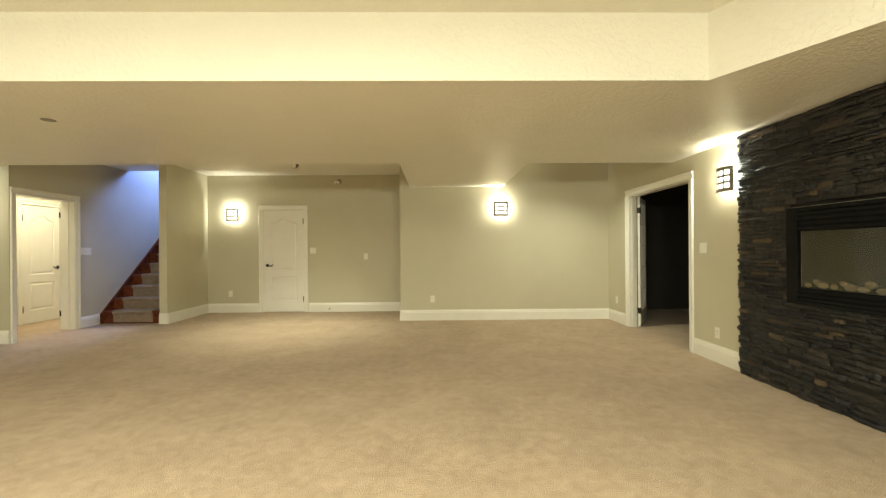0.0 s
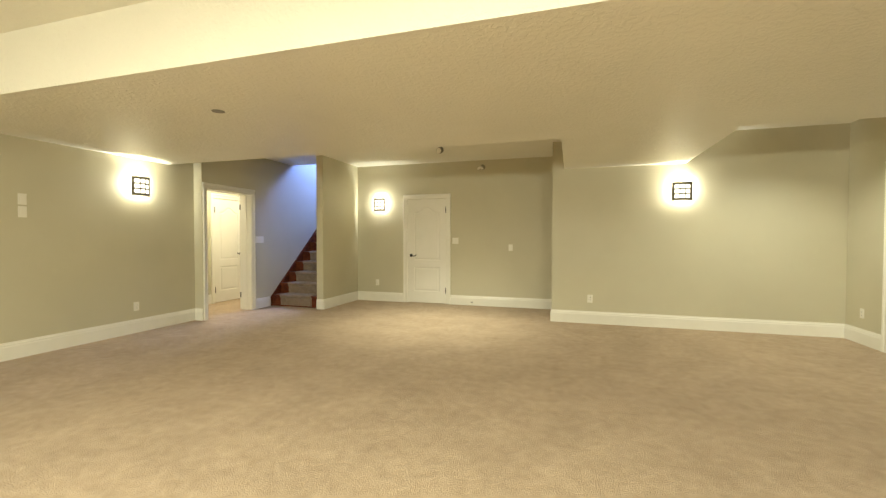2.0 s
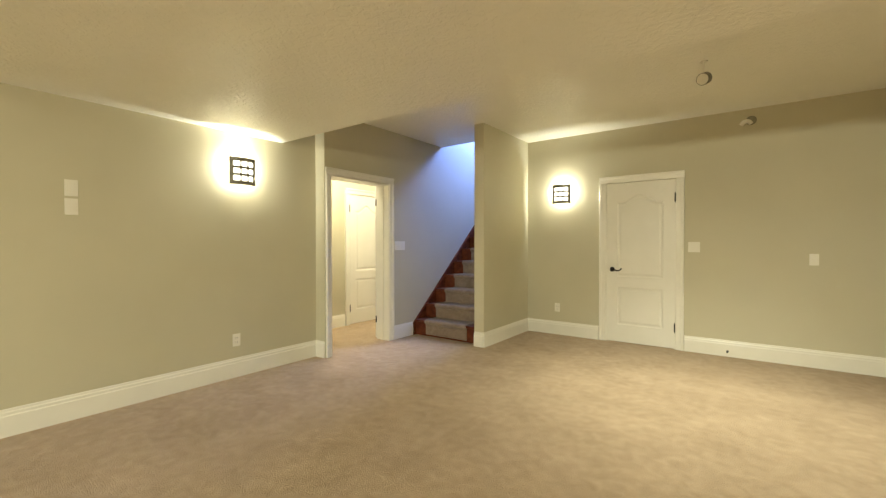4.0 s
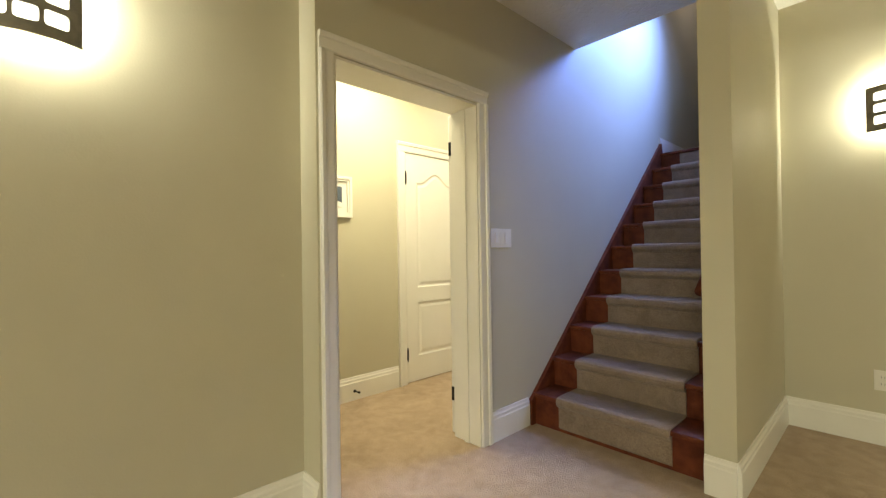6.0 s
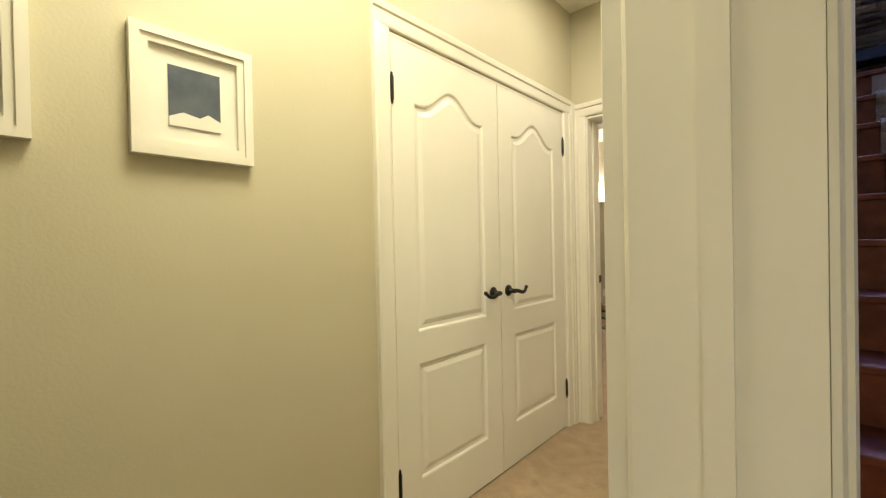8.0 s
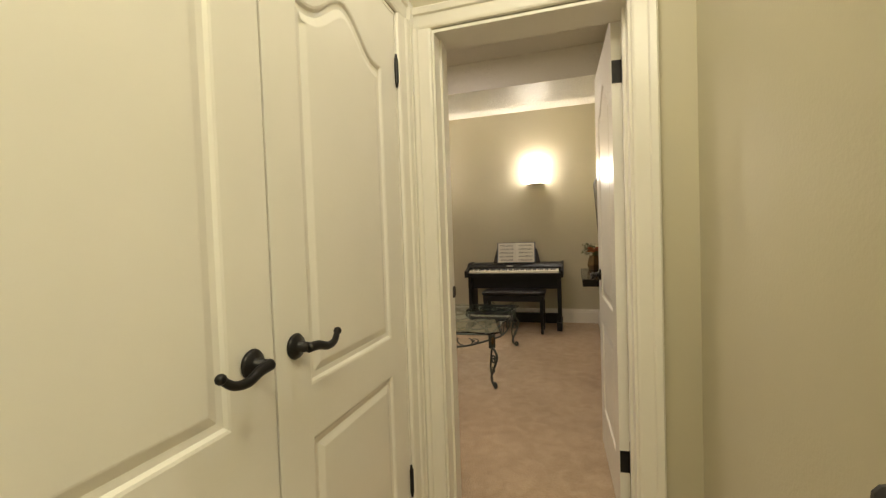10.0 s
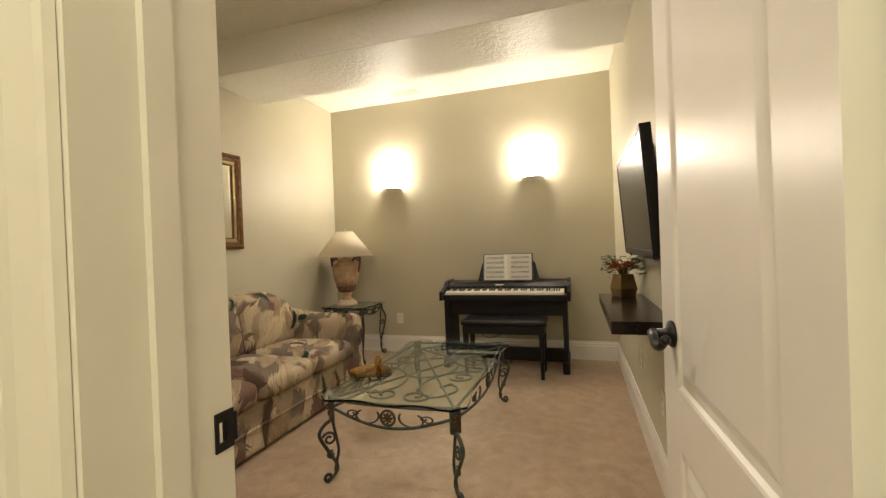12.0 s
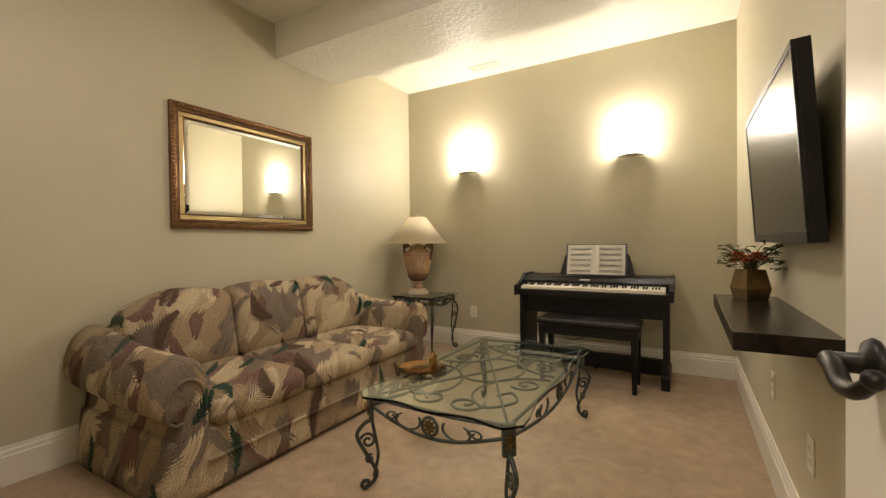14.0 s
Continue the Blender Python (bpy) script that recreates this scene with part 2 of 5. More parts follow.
    over = mix(g, ramp(f, [(0.0, grey), (0.45, tan), (0.72, rust)]), ramp(f, [(0.0, (0.17, 0.14, 0.11)), (0.45, (0.27, 0.20, 0.125)), (0.72, (0.145, 0.085, 0.07))]))
    cloth = mix(math_node("GREATER_THAN", h, 0.68), cloth, over)
    layers = ((4.0, (1.9, 0.6, 0.0), 0.60, ((0.0, cream), (0.55, (0.46, 0.38, 0.255)), (0.80, grey)), 1.0, 0.36, 15.0), (4.4, (8.3, 2.2, 0.0), 0.50, ((0.0, brown), (0.30, grey), (0.55, cream)), -0.9, 0.30, 17.0), (4.8, (4.1, 7.7, 0.0), 0.42, ((0.0, green), (0.45, (0.07, 0.098, 0.075)), (0.75, brown)), 0.9, 0.19, 13.0))
    for scale, shift, share, colours, bend, wide, teeth in layers:
        here, colour, dark_barb = fronds(scale, shift, share, list(colours), bend, wide, teeth)
        cloth = mix(here, cloth, colour)
        shade = nt.nodes.new("ShaderNodeRGB")
        shade.outputs[0].default_value = (0.30, 0.24, 0.20, 1)
        cloth = mix(math_node("MULTIPLY", dark_barb, 0.75), cloth, mix(1.0, cloth, shade.outputs[0], "MULTIPLY"))
    wv = node("ShaderNodeTexNoise", Scale=240.0)
    nt.links.new(vector("MULTIPLY", co.outputs["Object"], (1.0, 1.6, 0.55)), wv.inputs["Vector"])
    wr = nt.nodes.new("ShaderNodeValToRGB")
    wr.color_ramp.elements[0].color, wr.color_ramp.elements[1].color = (0.62, 0.60, 0.58, 1), (1.22, 1.20, 1.17, 1)
    wr.color_ramp.elements[0].position, wr.color_ramp.elements[1].position = 0.3, 0.7
    nt.links.new(wv.outputs["Fac"], wr.inputs["Fac"])
    nt.links.new(mix(1.0, cloth, wr.outputs["Color"], "MULTIPLY"), b.inputs["Base Color"])
    return m


M_WALL = material("greige_wall_paint", (0.52, 0.48, 0.345), 0.5, color2=(0.545, 0.505, 0.365), scale=1.7, bump=0.06, bump_scale=120)
# near-black colour stands in for the darkness of the unlit side room
M_DIMWALL = material("unlit_room_darkened", (0.05, 0.04, 0.03), 0.7, color2=(0.06, 0.05, 0.04), scale=2)
M_CEIL = ceiling_material()
M_TRIM = material("white_trim_paint", (0.80, 0.77, 0.68), 0.28, color2=(0.77, 0.74, 0.65), scale=5, bump=0.02, bump_scale=60)
M_DOOR = material("white_door_paint", (0.80, 0.77, 0.69), 0.30, color2=(0.77, 0.745, 0.66), scale=4, bump=0.03, bump_scale=90)
M_CARPET = carpet_material()
M_RUNNER = carpet_material("stair_runner_carpet", (0.19, 0.135, 0.095, 1), (0.33, 0.25, 0.185, 1))
M_BLACK = material("black_bronze", (0.012, 0.011, 0.011), 0.38, 0.6, color2=(0.02, 0.018, 0.016), scale=30)
M_IRON = material("verdigris_wrought_iron", (0.035, 0.04, 0.034), 0.5, 0.5, color2=(0.075, 0.08, 0.06), scale=35, bump=0.2, bump_scale=80)
M_BRASS = material("aged_brass", (0.16, 0.10, 0.035), 0.45, 0.8, color2=(0.06, 0.04, 0.02), scale=60, bump=0.4, bump_scale=90)
M_PIANO = material("black_piano_satin", (0.006, 0.006, 0.006), 0.38, color2=(0.009, 0.008, 0.008), scale=9, spec=0.3)
M_LEATHER = material("black_leather", (0.008, 0.007, 0.007), 0.38, bump=0.2, bump_scale=150, spec=0.3)
M_FIREBLACK = material("matte_black_steel", (0.005, 0.005, 0.005), 0.7, color2=(0.008, 0.008, 0.007), scale=12, spec=0.12)
M_IVORY = material("ivory_keys", (0.78, 0.74, 0.62), 0.3)
M_PAPER = material("paper", (0.80, 0.78, 0.70), 0.8, color2=(0.76, 0.74, 0.66), scale=8)
M_INK = material("printed_ink", (0.10, 0.10, 0.10), 0.8)
M_PLASTIC = material("white_plastic_plate", (0.78, 0.75, 0.66), 0.35)
M_CHERRY = material("cherry_wood", (0.085, 0.020, 0.009), 0.52, color2=(0.16, 0.042, 0.016), scale=14, bump=0.05, bump_scale=60, spec=0.15)
M_DARKWOOD = material("espresso_wood", (0.010, 0.007, 0.006), 0.22, color2=(0.016, 0.011, 0.008), scale=20, spec=0.3)
M_STONE = stone_material("charcoal_ledgestone", (0.012, 0.012, 0.012), (0.036, 0.031, 0.026), (0.125, 0.085, 0.046), 0.07)
M_STONE2 = stone_material("brown_ledgestone", (0.06, 0.045, 0.03), (0.13, 0.095, 0.06), (0.25, 0.18, 0.11), 0.3)
M_FABRIC = fabric_material()
M_GLASS = glass("clear_glass", (0.93, 0.97, 0.94))
M_GLASSEDGE = glass("green_tinted_glass", (0.84, 0.96, 0.91))
M_MIRROR = material("mirror_silver", (0.92, 0.93, 0.90), 0.01, 1.0)
M_GILT = material("aged_gilt_frame", (0.25, 0.14, 0.06), 0.28, 0.9, color2=(0.12, 0.06, 0.028), scale=25, bump=0.06, bump_scale=50)
M_DARKGILT = material("dark_walnut_gilt", (0.075, 0.032, 0.016), 0.32, 0.5, color2=(0.17, 0.085, 0.035), scale=60, bump=0.4, bump_scale=70)
M_TERRA = material("washed_terracotta", (0.40, 0.24, 0.13), 0.7, color2=(0.55, 0.38, 0.22), scale=18, bump=0.3, bump_scale=60)
M_TERRADARK = material("brown_glaze", (0.12, 0.055, 0.03), 0.6, color2=(0.2, 0.1, 0.05), scale=22)
M_CREAM = material("cream_plaster", (0.66, 0.56, 0.40), 0.65, color2=(0.56, 0.46, 0.32), scale=15, bump=0.1)
M_SHADE = material("cream_linen_shade", (0.74, 0.66, 0.48), 0.8, bump=0.15, bump_scale=220)
M_SCREEN = material("dark_screen", (0.018, 0.018, 0.018), 0.26, spec=0.3)
M_POLISH = material("polished_champagne_gilt", (0.72, 0.58, 0.36), 0.16, 1.0, color2=(0.62, 0.48, 0.28), scale=14)
M_COPPER = material("brushed_copper_vase", (0.20, 0.125, 0.045), 0.36, 0.75, color2=(0.11, 0.075, 0.03), scale=12)
M_LEAF = material("olive_silk_leaves", (0.075, 0.095, 0.025), 0.6, color2=(0.13, 0.13, 0.04), scale=30)
M_FLOWER = material("orange_flower", (0.55, 0.13, 0.02), 0.6, color2=(0.32, 0.04, 0.015), scale=30)
M_METAL = material("dark_pewter_frame", (0.20, 0.19, 0.155), 0.5, 0.4, color2=(0.27, 0.25, 0.20), scale=30)
M_CHROME = material("brushed_chrome", (0.55, 0.54, 0.5), 0.25, 1.0)
M_SCONCE = emitter("lit_sconce_glass", (1.0, 0.97, 0.78), 1.6)
M_SCONCE2 = emitter("lit_frosted_glass", (1.0, 0.90, 0.76), 40)
M_LOG = material("pale_fire_stone", (0.34, 0.25, 0.14), 0.8, color2=(0.22, 0.16, 0.09), scale=18, bump=0.2, bump_scale=60)
M_FIREBACK = material("firebox_liner", (0.028, 0.026, 0.019), 0.8, color2=(0.042, 0.038, 0.028), scale=5)
M_AMBER = glass("amber_glass", (0.78, 0.46, 0.16), 0.02)
M_PHOTO = material("dark_blue_print", (0.03, 0.045, 0.075), 0.5, color2=(0.10, 0.12, 0.15), scale=9)

# ---------- mesh tools ----------


def make(name, bm, mat, parent=None, label="", smooth=False, normals=True):
    me = bpy.data.meshes.new(name)
    if normals:
        bmesh.ops.recalc_face_normals(bm, faces=bm.faces)
    if smooth:
        for f in bm.faces:
            f.smooth = True
    bm.to_mesh(me)
    bm.free()
    me.materials.append(mat)
    ob = new(name, me)
    if parent:
        ob.parent = parent
    if label:
        ob["label"] = label
    return ob


def part(name, bm, mat, parent, label="", smooth=False):
    return make(name, bm, mat, parent, label, smooth)


def thing(name, m, label, category, group="", kind=""):
    ob = new(name)
    ob.empty_display_size = 0.1
    ob.matrix_world = m
    return tagged(ob, label, category, group, kind)


def box(bm, x0, y0, z0, x1, y1, z1, bevel=0.0):
    x0, x1, y0, y1, z0, z1 = min(x0, x1), max(x0, x1), min(y0, y1), max(y0, y1), min(z0, z1), max(z0, z1)
    vs = [bm.verts.new(p) for p in ((x0, y0, z0), (x1, y0, z0), (x1, y1, z0), (x0, y1, z0), (x0, y0, z1), (x1, y0, z1), (x1, y1, z1), (x0, y1, z1))]
    fs = [bm.faces.new([vs[i] for i in f]) for f in ((0, 3, 2, 1), (4, 5, 6, 7), (0, 1, 5, 4), (1, 2, 6, 5), (2, 3, 7, 6), (3, 0, 4, 7))]
    if bevel:
        es = list({e for f in fs for e in f.edges})
        bmesh.ops.bevel(bm, geom=es, offset=bevel, segments=2, profile=0.5, affect="EDGES")
    return bm


def boxes(*dims, bevel=0.0):
    bm = bmesh.new()
    for d in dims:
        box(bm, *d, bevel=bevel)
    return bm


def tube(bm, pts, r, n=8, r_end=None):
    """A round bar along the points; r_end tapers it."""
    pts = [Vector(p) for p in pts]
    rings = []
    up = Vector((0.13, 0.21, 0.97)).normalized()
    for i, p in enumerate(pts):
        d = (pts[min(i + 1, len(pts) - 1)] - pts[max(i - 1, 0)]).normalized()
        if i == 0:
            side = d.cross(up)
            if side.length < 0.05:
                side = d.cross(Vector((1, 0, 0)))
            side.normalize()
        else:
            side = (side - d * side.dot(d)).normalized()
        other = d.cross(side)
        k = r if r_end is None else r + (r_end - r) * i / (len(pts) - 1)
        rings.append([bm.verts.new(p + (side * math.cos(a) + other * math.sin(a)) * k) for a in [2 * math.pi * j / n for j in range(n)]])
    for a, b in zip(rings, rings[1:]):
        for j in range(n):
            bm.faces.new((a[j], a[(j + 1) % n], b[(j + 1) % n], b[j]))
    bm.faces.new(rings[0][::-1])
    bm.faces.new(rings[-1])
    return bm


def lathe(bm, profile, n=32, centre=(0, 0), flute=0.0, flutes=0):
    """Turns (radius, z) pairs about an upright axis."""
    rings = []
    for r, z in profile:
        ring = []
        for j in range(n):
            a = 2 * math.pi * j / n
            k = r * (1 + flute * math.cos(flutes * a + 14 * z)) if flutes else r
            ring.append(bm.verts.new((centre[0] + k * math.cos(a), centre[1] + k * math.sin(a), z)))
        rings.append(ring)
    for a, b in zip(rings, rings[1:]):
        for j in range(n):
            bm.faces.new((a[j], a[(j + 1) % n], b[(j + 1) % n], b[j]))
    bm.faces.new(rings[0][::-1])
    bm.faces.new(rings[-1])
    return bm


def prism(bm, poly, lo, hi, axis="z"):
    """Extrudes a polygon between lo and hi along an axis; poly holds the other two coordinates in order."""
    def at(p, h):
        return {"z": (p[0], p[1], h), "x": (h, p[0], p[1]), "y": (p[0], h, p[1])}[axis]
    a, b = [bm.verts.new(at(p, lo)) for p in poly], [bm.verts.new(at(p, hi)) for p in poly]
    n = len(poly)
    for i in range(n):
        bm.faces.new((a[i], a[(i + 1) % n], b[(i + 1) % n], b[i]))
    bm.faces.new(a[::-1])
    bm.faces.new(b)
    return bm


def curve(points, steps=8):
    """A smooth line through the points."""
    p = [Vector(q) for q in points]
    out = []
    for i in range(len(p) - 1):
        a, b, c, d = p[max(i - 1, 0)], p[i], p[i + 1], p[min(i + 2, len(p) - 1)]
        for k in range(steps):
            t = k / steps
            out.append(0.5 * ((2 * b) + (c - a) * t + (2 * a - 5 * b + 4 * c - d) * t * t + (3 * b - a - 3 * c + d) * t ** 3))
    out.append(p[-1])
    return out


def spiral(centre, u, v, r0, r1, a0, turns, steps=22):
    """A scroll in the plane of u and v, from radius r0 to r1."""
    c, u, v = Vector(centre), Vector(u), Vector(v)
    out = []
    for i in range(steps + 1):
        t = i / steps
        a, r = a0 + turns * 2 * math.pi * t, r0 + (r1 - r0) * t
        out.append(c + u * (r * math.cos(a)) + v * (r * math.sin(a)))
    return out


def soft_block(bm, lo, hi, r, n=7, puff=(0, 0, 0), shape=None):
    """An upholstered block with round edges; puff swells its faces along x, y and z."""
    lo, hi = Vector(lo), Vector(hi)
    c, h = (lo + hi) / 2, (hi - lo) / 2
    r = min(r, *h)
    inner = Vector([k - r for k in h])
    seen = {}

    def vert(p):
        key = tuple(round(k, 5) for k in p)
        if key not in seen:
            q = Vector([p[i] * h[i] for i in range(3)])
            core = Vector([max(-inner[i], min(inner[i], q[i])) for i in range(3)])
            off = q - core
            if off.length > 1e-9:
                off = off.normalized() * r
            q = core + off
            for i in range(3):
                a, b = [j for j in range(3) if j != i]
                q[i] += puff[i] * p[i] * (1 - p[a] ** 2) * (1 - p[b] ** 2)
            q = q + c
            if shape:
                q = Vector(shape(q))
            seen[key] = bm.verts.new(q)
        return seen[key]
    grid = [-1 + 2 * i / n for i in range(n + 1)]
    grid = [math.copysign(abs(g) ** 0.8, g) if abs(g) < 1 else g for g in grid]
    for ax in range(3):
        for s in (-1, 1):
            for i in range(n):
                for j in range(n):
                    quad = []
                    for di, dj in ((0, 0), (1, 0), (1, 1), (0, 1)):
                        p = [0, 0, 0]
                        p[ax], p[(ax + 1) % 3], p[(ax + 2) % 3] = s, grid[i + di], grid[j + dj]
                        quad.append(vert(p))
                    if len(set(quad)) == 4:
                        bm.faces.new(quad if s > 0 else quad[::-1])
    return bm


# ---------- large structure ----------
FLAT = pose(0, 0, 0)


def structure(name, bm, mat, label, category, smooth=False):
    return tagged(make(name, bm, mat, smooth=smooth), label, category, kind="structure")


CEIL, SOFFIT, TRAY, PCEIL = 2.735, 2.32, 2.76, 2.82
XL, XJ, XH, XHL, XR = -5.69, -5.535, -5.755, -6.785, 3.226
YB, YA, YE0, YE1, YP = 6.94, 8.072, 8.42, 8.60, 12.53
PXL, PXR = -8.975, -5.875

structure("floor", boxes((-9.2, -4.2, -0.12, 6.4, 12.8, 0.0)), M_CARPET, "beige cut-pile wall-to-wall carpet with faint tread marks", "carpet")
structure("wall_west", boxes((XH - 0.14, -4.1, 0, XL, 5.37, 2.9)), M_WALL, "plain greige painted wall with wall lamp and switches", "wall")
structure("wall_hall_side", boxes((XH, 5.37, 0, XJ, 5.455, 5.2), (XH, 5.455, 2.045, XJ, 6.40, 5.2), (XH, 6.40, 0, XJ, YE1, 5.2), (XH + 0.004, YE1, 0, XJ, 10.75, 5.2)), M_WALL, "greige wall beside the stairs with a doorway into the hall", "wall")
structure("wall_hall_closet", boxes((XHL - 0.12, 3.4, 0, XHL, 6.815, 2.9), (XHL - 0.12, 6.815, 2.045, XHL, 8.29, 2.9), (XHL - 0.12, 8.29, 0, XHL, YE0, 2.9)), M_WALL, "yellowish greige hall wall with closet doors", "wall")
structure("wall_hall_south", boxes((XHL, 3.4, 0, XH - 0.14, 3.5, 2.9)), M_WALL, "plain greige hall end wall", "wall")
structure("wall_hall_north", boxes((-9.1, YE0, 0, -6.69, YE1, 2.9), (-6.69, YE0, 2.025, -5.955, YE1, 2.9), (-5.955, YE0, 0, XH, YE1, 2.9)), M_WALL, "greige wall with the doorway to the piano room", "wall")
structure("wall_piano_west", boxes((PXL - 0.12, YE1, 0, PXL, YP, 2.9)), M_WALL, "greige painted wall behind the sofa", "wall")
structure("wall_piano_north", boxes((PXL - 0.12, YP, 0, XH, YP + 0.12, 2.9)), M_WALL, "greige painted wall behind the piano", "wall")
structure("wall_piano_east", boxes((PXR, YE1, 0, XH, YP, 2.9)), M_WALL, "greige painted wall carrying television and shelf", "wall")
structure("closet_back_wall", boxes((-7.6, 6.6, 0, -7.5, 8.42, 2.9), (-7.5, 6.6, 0, XHL - 0.12, 6.7, 2.9)), M_WALL, "plain inner wall of the hall closet", "wall")
structure("wall_partition", boxes((-4.485, 6.81, 0, -4.353, 8.192, 5.2), (-4.485, 8.192, 0, -4.353, 8.3, 5.2), (-4.485, 8.3, 0, -4.353, 9.6, 3.2), (-4.485, 8.3, 4.8, -4.353, 9.6, 5.2), (-4.485, 9.6, 0, -4.353, 10.75, 5.2)), M_WALL, "greige partition wall between stairs and alcove", "wall")
structure("wall_alcove", boxes((-4.353, YA, 0, -3.25, YA + 0.12, 2.9), (-3.25, YA, 2.045, -2.445, YA + 0.12, 2.9), (-2.445, YA, 0, -0.42, YA + 0.12, 2.9)), M_WALL, "greige alcove wall with a white closed door", "wall")
structure("wall_alcove_side", boxes((-0.42, YB + 0.12, 0, -0.30, YA + 0.12, 2.9)), M_WALL, "short greige side wall of the alcove", "wall")
structure("wall_north", boxes((-0.42, YB, 0, XR + 0.12, YB + 0.12, 2.9)), M_WALL, "greige painted wall with a wall lamp", "wall")
structure("wall_east", boxes((XR, -4.1, 0, XR + 0.12, 4.60, 2.9), (XR, 4.60, 2.045, XR + 0.12, 6.17, 2.9), (XR, 6.17, 0, XR + 0.12, YB, 2.9)), M_WALL, "greige wall with a wide cased doorway", "wall")
structure("wall_south", boxes((XL, -4.1, 0, XR, -4.0, 2.9)), M_WALL, "plain greige wall", "wall")
# the lack of light in this room is put into the wall colour
structure("dark_room_walls", boxes((6.2, 3.2, 0, 6.3, 8.0, 2.9), (XR + 0.12, 3.1, 0, 6.3, 3.2, 2.9), (XR + 0.12, 8.0, 0, 6.3, 8.1, 2.9)), M_DIMWALL, "side room walls coloured near-black to look unlit", "wall")
structure("landing_side_wall", boxes((-4.353, 8.25, 2.9, -2.6, 8.3, 5.2), (-2.65, 8.3, 2.9, -2.6, 9.7, 5.2), (-4.353, 9.65, 2.9, -2.65, 9.7, 5.2)), M_WALL, "plain upper walls beyond the stairwell window", "wall")

# ceilings: soffit with a raised tray, raised alcove and niche, hall, piano room
bm = bmesh.new()
box(bm, XL, 2.352, SOFFIT, XR, 4.95, 2.88)
box(bm, XL, -4.0, SOFFIT, -5.25, 2.352, 2.88)
prism(bm, [(1.99, 2.352), (XR, 2.352), (XR, -4.0), (2.95, -4.0), (2.95, 0.62)], SOFFIT, 2.88)
box(bm, -5.25, -4.0, SOFFIT, 2.95, -3.6, 2.88)
box(bm, -5.25, -3.6, TRAY, 2.95, 2.352, 2.89)
box(bm, -0.25, 4.95, SOFFIT, 1.38, YB, 2.88)
structure("ceiling", bm, M_CEIL, "cream textured ceiling with a raised tray and dropped soffit", "ceiling")
bm = boxes((XJ, 4.95, CEIL, -0.25, 7.56, 2.88), (-4.353, 7.56, CEIL, -0.42, YA, 2.88), (1.38, 4.95, CEIL, XR, YB, 2.88), (XL, 4.95, CEIL, XJ, 5.37, 2.88), (-0.42, 7.56, CEIL, -0.25, YB, 2.88))
structure("ceiling_alcove", bm, M_CEIL, "cream textured raised ceiling over alcove and niche", "ceiling")
structure("ceiling_hall", boxes((XHL, 3.5, CEIL, XH, YE0, 2.88)), M_CEIL, "cream textured hall ceiling", "ceiling")
structure("ceiling_piano", boxes((PXL, YE1, PCEIL, PXR, YP, 2.95)), M_CEIL, "cream textured piano room ceiling", "ceiling")
structure("ceiling_beam", boxes((PXL, 10.722, 2.55, PXR, 11.35, PCEIL), bevel=0.004), M_CEIL, "boxed ceiling beam with textured underside", "beam")
structure("ceiling_dark_room", boxes((XR + 0.12, 3.2, CEIL, 6.2, 8.0, 2.88)), M_DIMWALL, "side room ceiling coloured near-black to look unlit", "ceiling")
structure("ceiling_stairwell", boxes((-5.6, 7.5, 5.0, -2.6, 10.8, 5.1)), M_CEIL, "pale ceiling high over the stairwell", "ceiling")
structure("stairwell_end_wall", boxes((XJ, 7.56, 2.88, -4.485, 7.66, 5.2)), M_WALL, "wall over the stair opening", "wall")

# baseboards with a moulded top


def baseboard(x0, y0, x1, y1, z=0.0):
    """Runs along a wall from one floor point to the other, with the room on the left-hand side."""
    d = Vector((x1 - x0, y1 - y0, 0))
    length = d.length
    prof = [(0, 0), (0.017, 0), (0.017, 0.135), (0.013, 0.142), (0.013, 0.158), (0.008, 0.166), (0.006, 0.182), (0, 0.182)]
    bm = bmesh.new()
    prism(bm, prof, 0, length, "x")
    ob = structure("baseboard", bm, M_TRIM, "tall white painted baseboard with moulded top edge", "baseboard")
    ob.matrix_world = pose(x0, y0, z, 0, 0, math.degrees(math.atan2(d.y, d.x)))
    return ob


for run in ((XL, 5.37, XL, -4.0), (XJ, 5.37, XL, 5.37), (XJ, 6.86, XJ, 6.475), (-4.353, YA, -4.353, 6.81), (-4.353, 6.81, -4.485, 6.81), (-3.34, YA, -4.353, YA), (-0.42, YA, -2.355, YA),
            (-0.42, YB, -0.42, YA), (XR, YB, -0.42, YB), (XR, 6.26, XR, YB), (XR, 3.73, XR, 4.51), (XHL, 6.72, XHL, 3.5), (XH, YE0, -5.865, YE0), (XH, 6.5, XH, YE0),
            (PXL, YP, PXL, YE1), (PXR, YP, PXL, YP), (PXR, YE1, PXR, YP), (PXL, YE1, -6.78, YE1)):
    baseboard(*run)

# casings and jambs


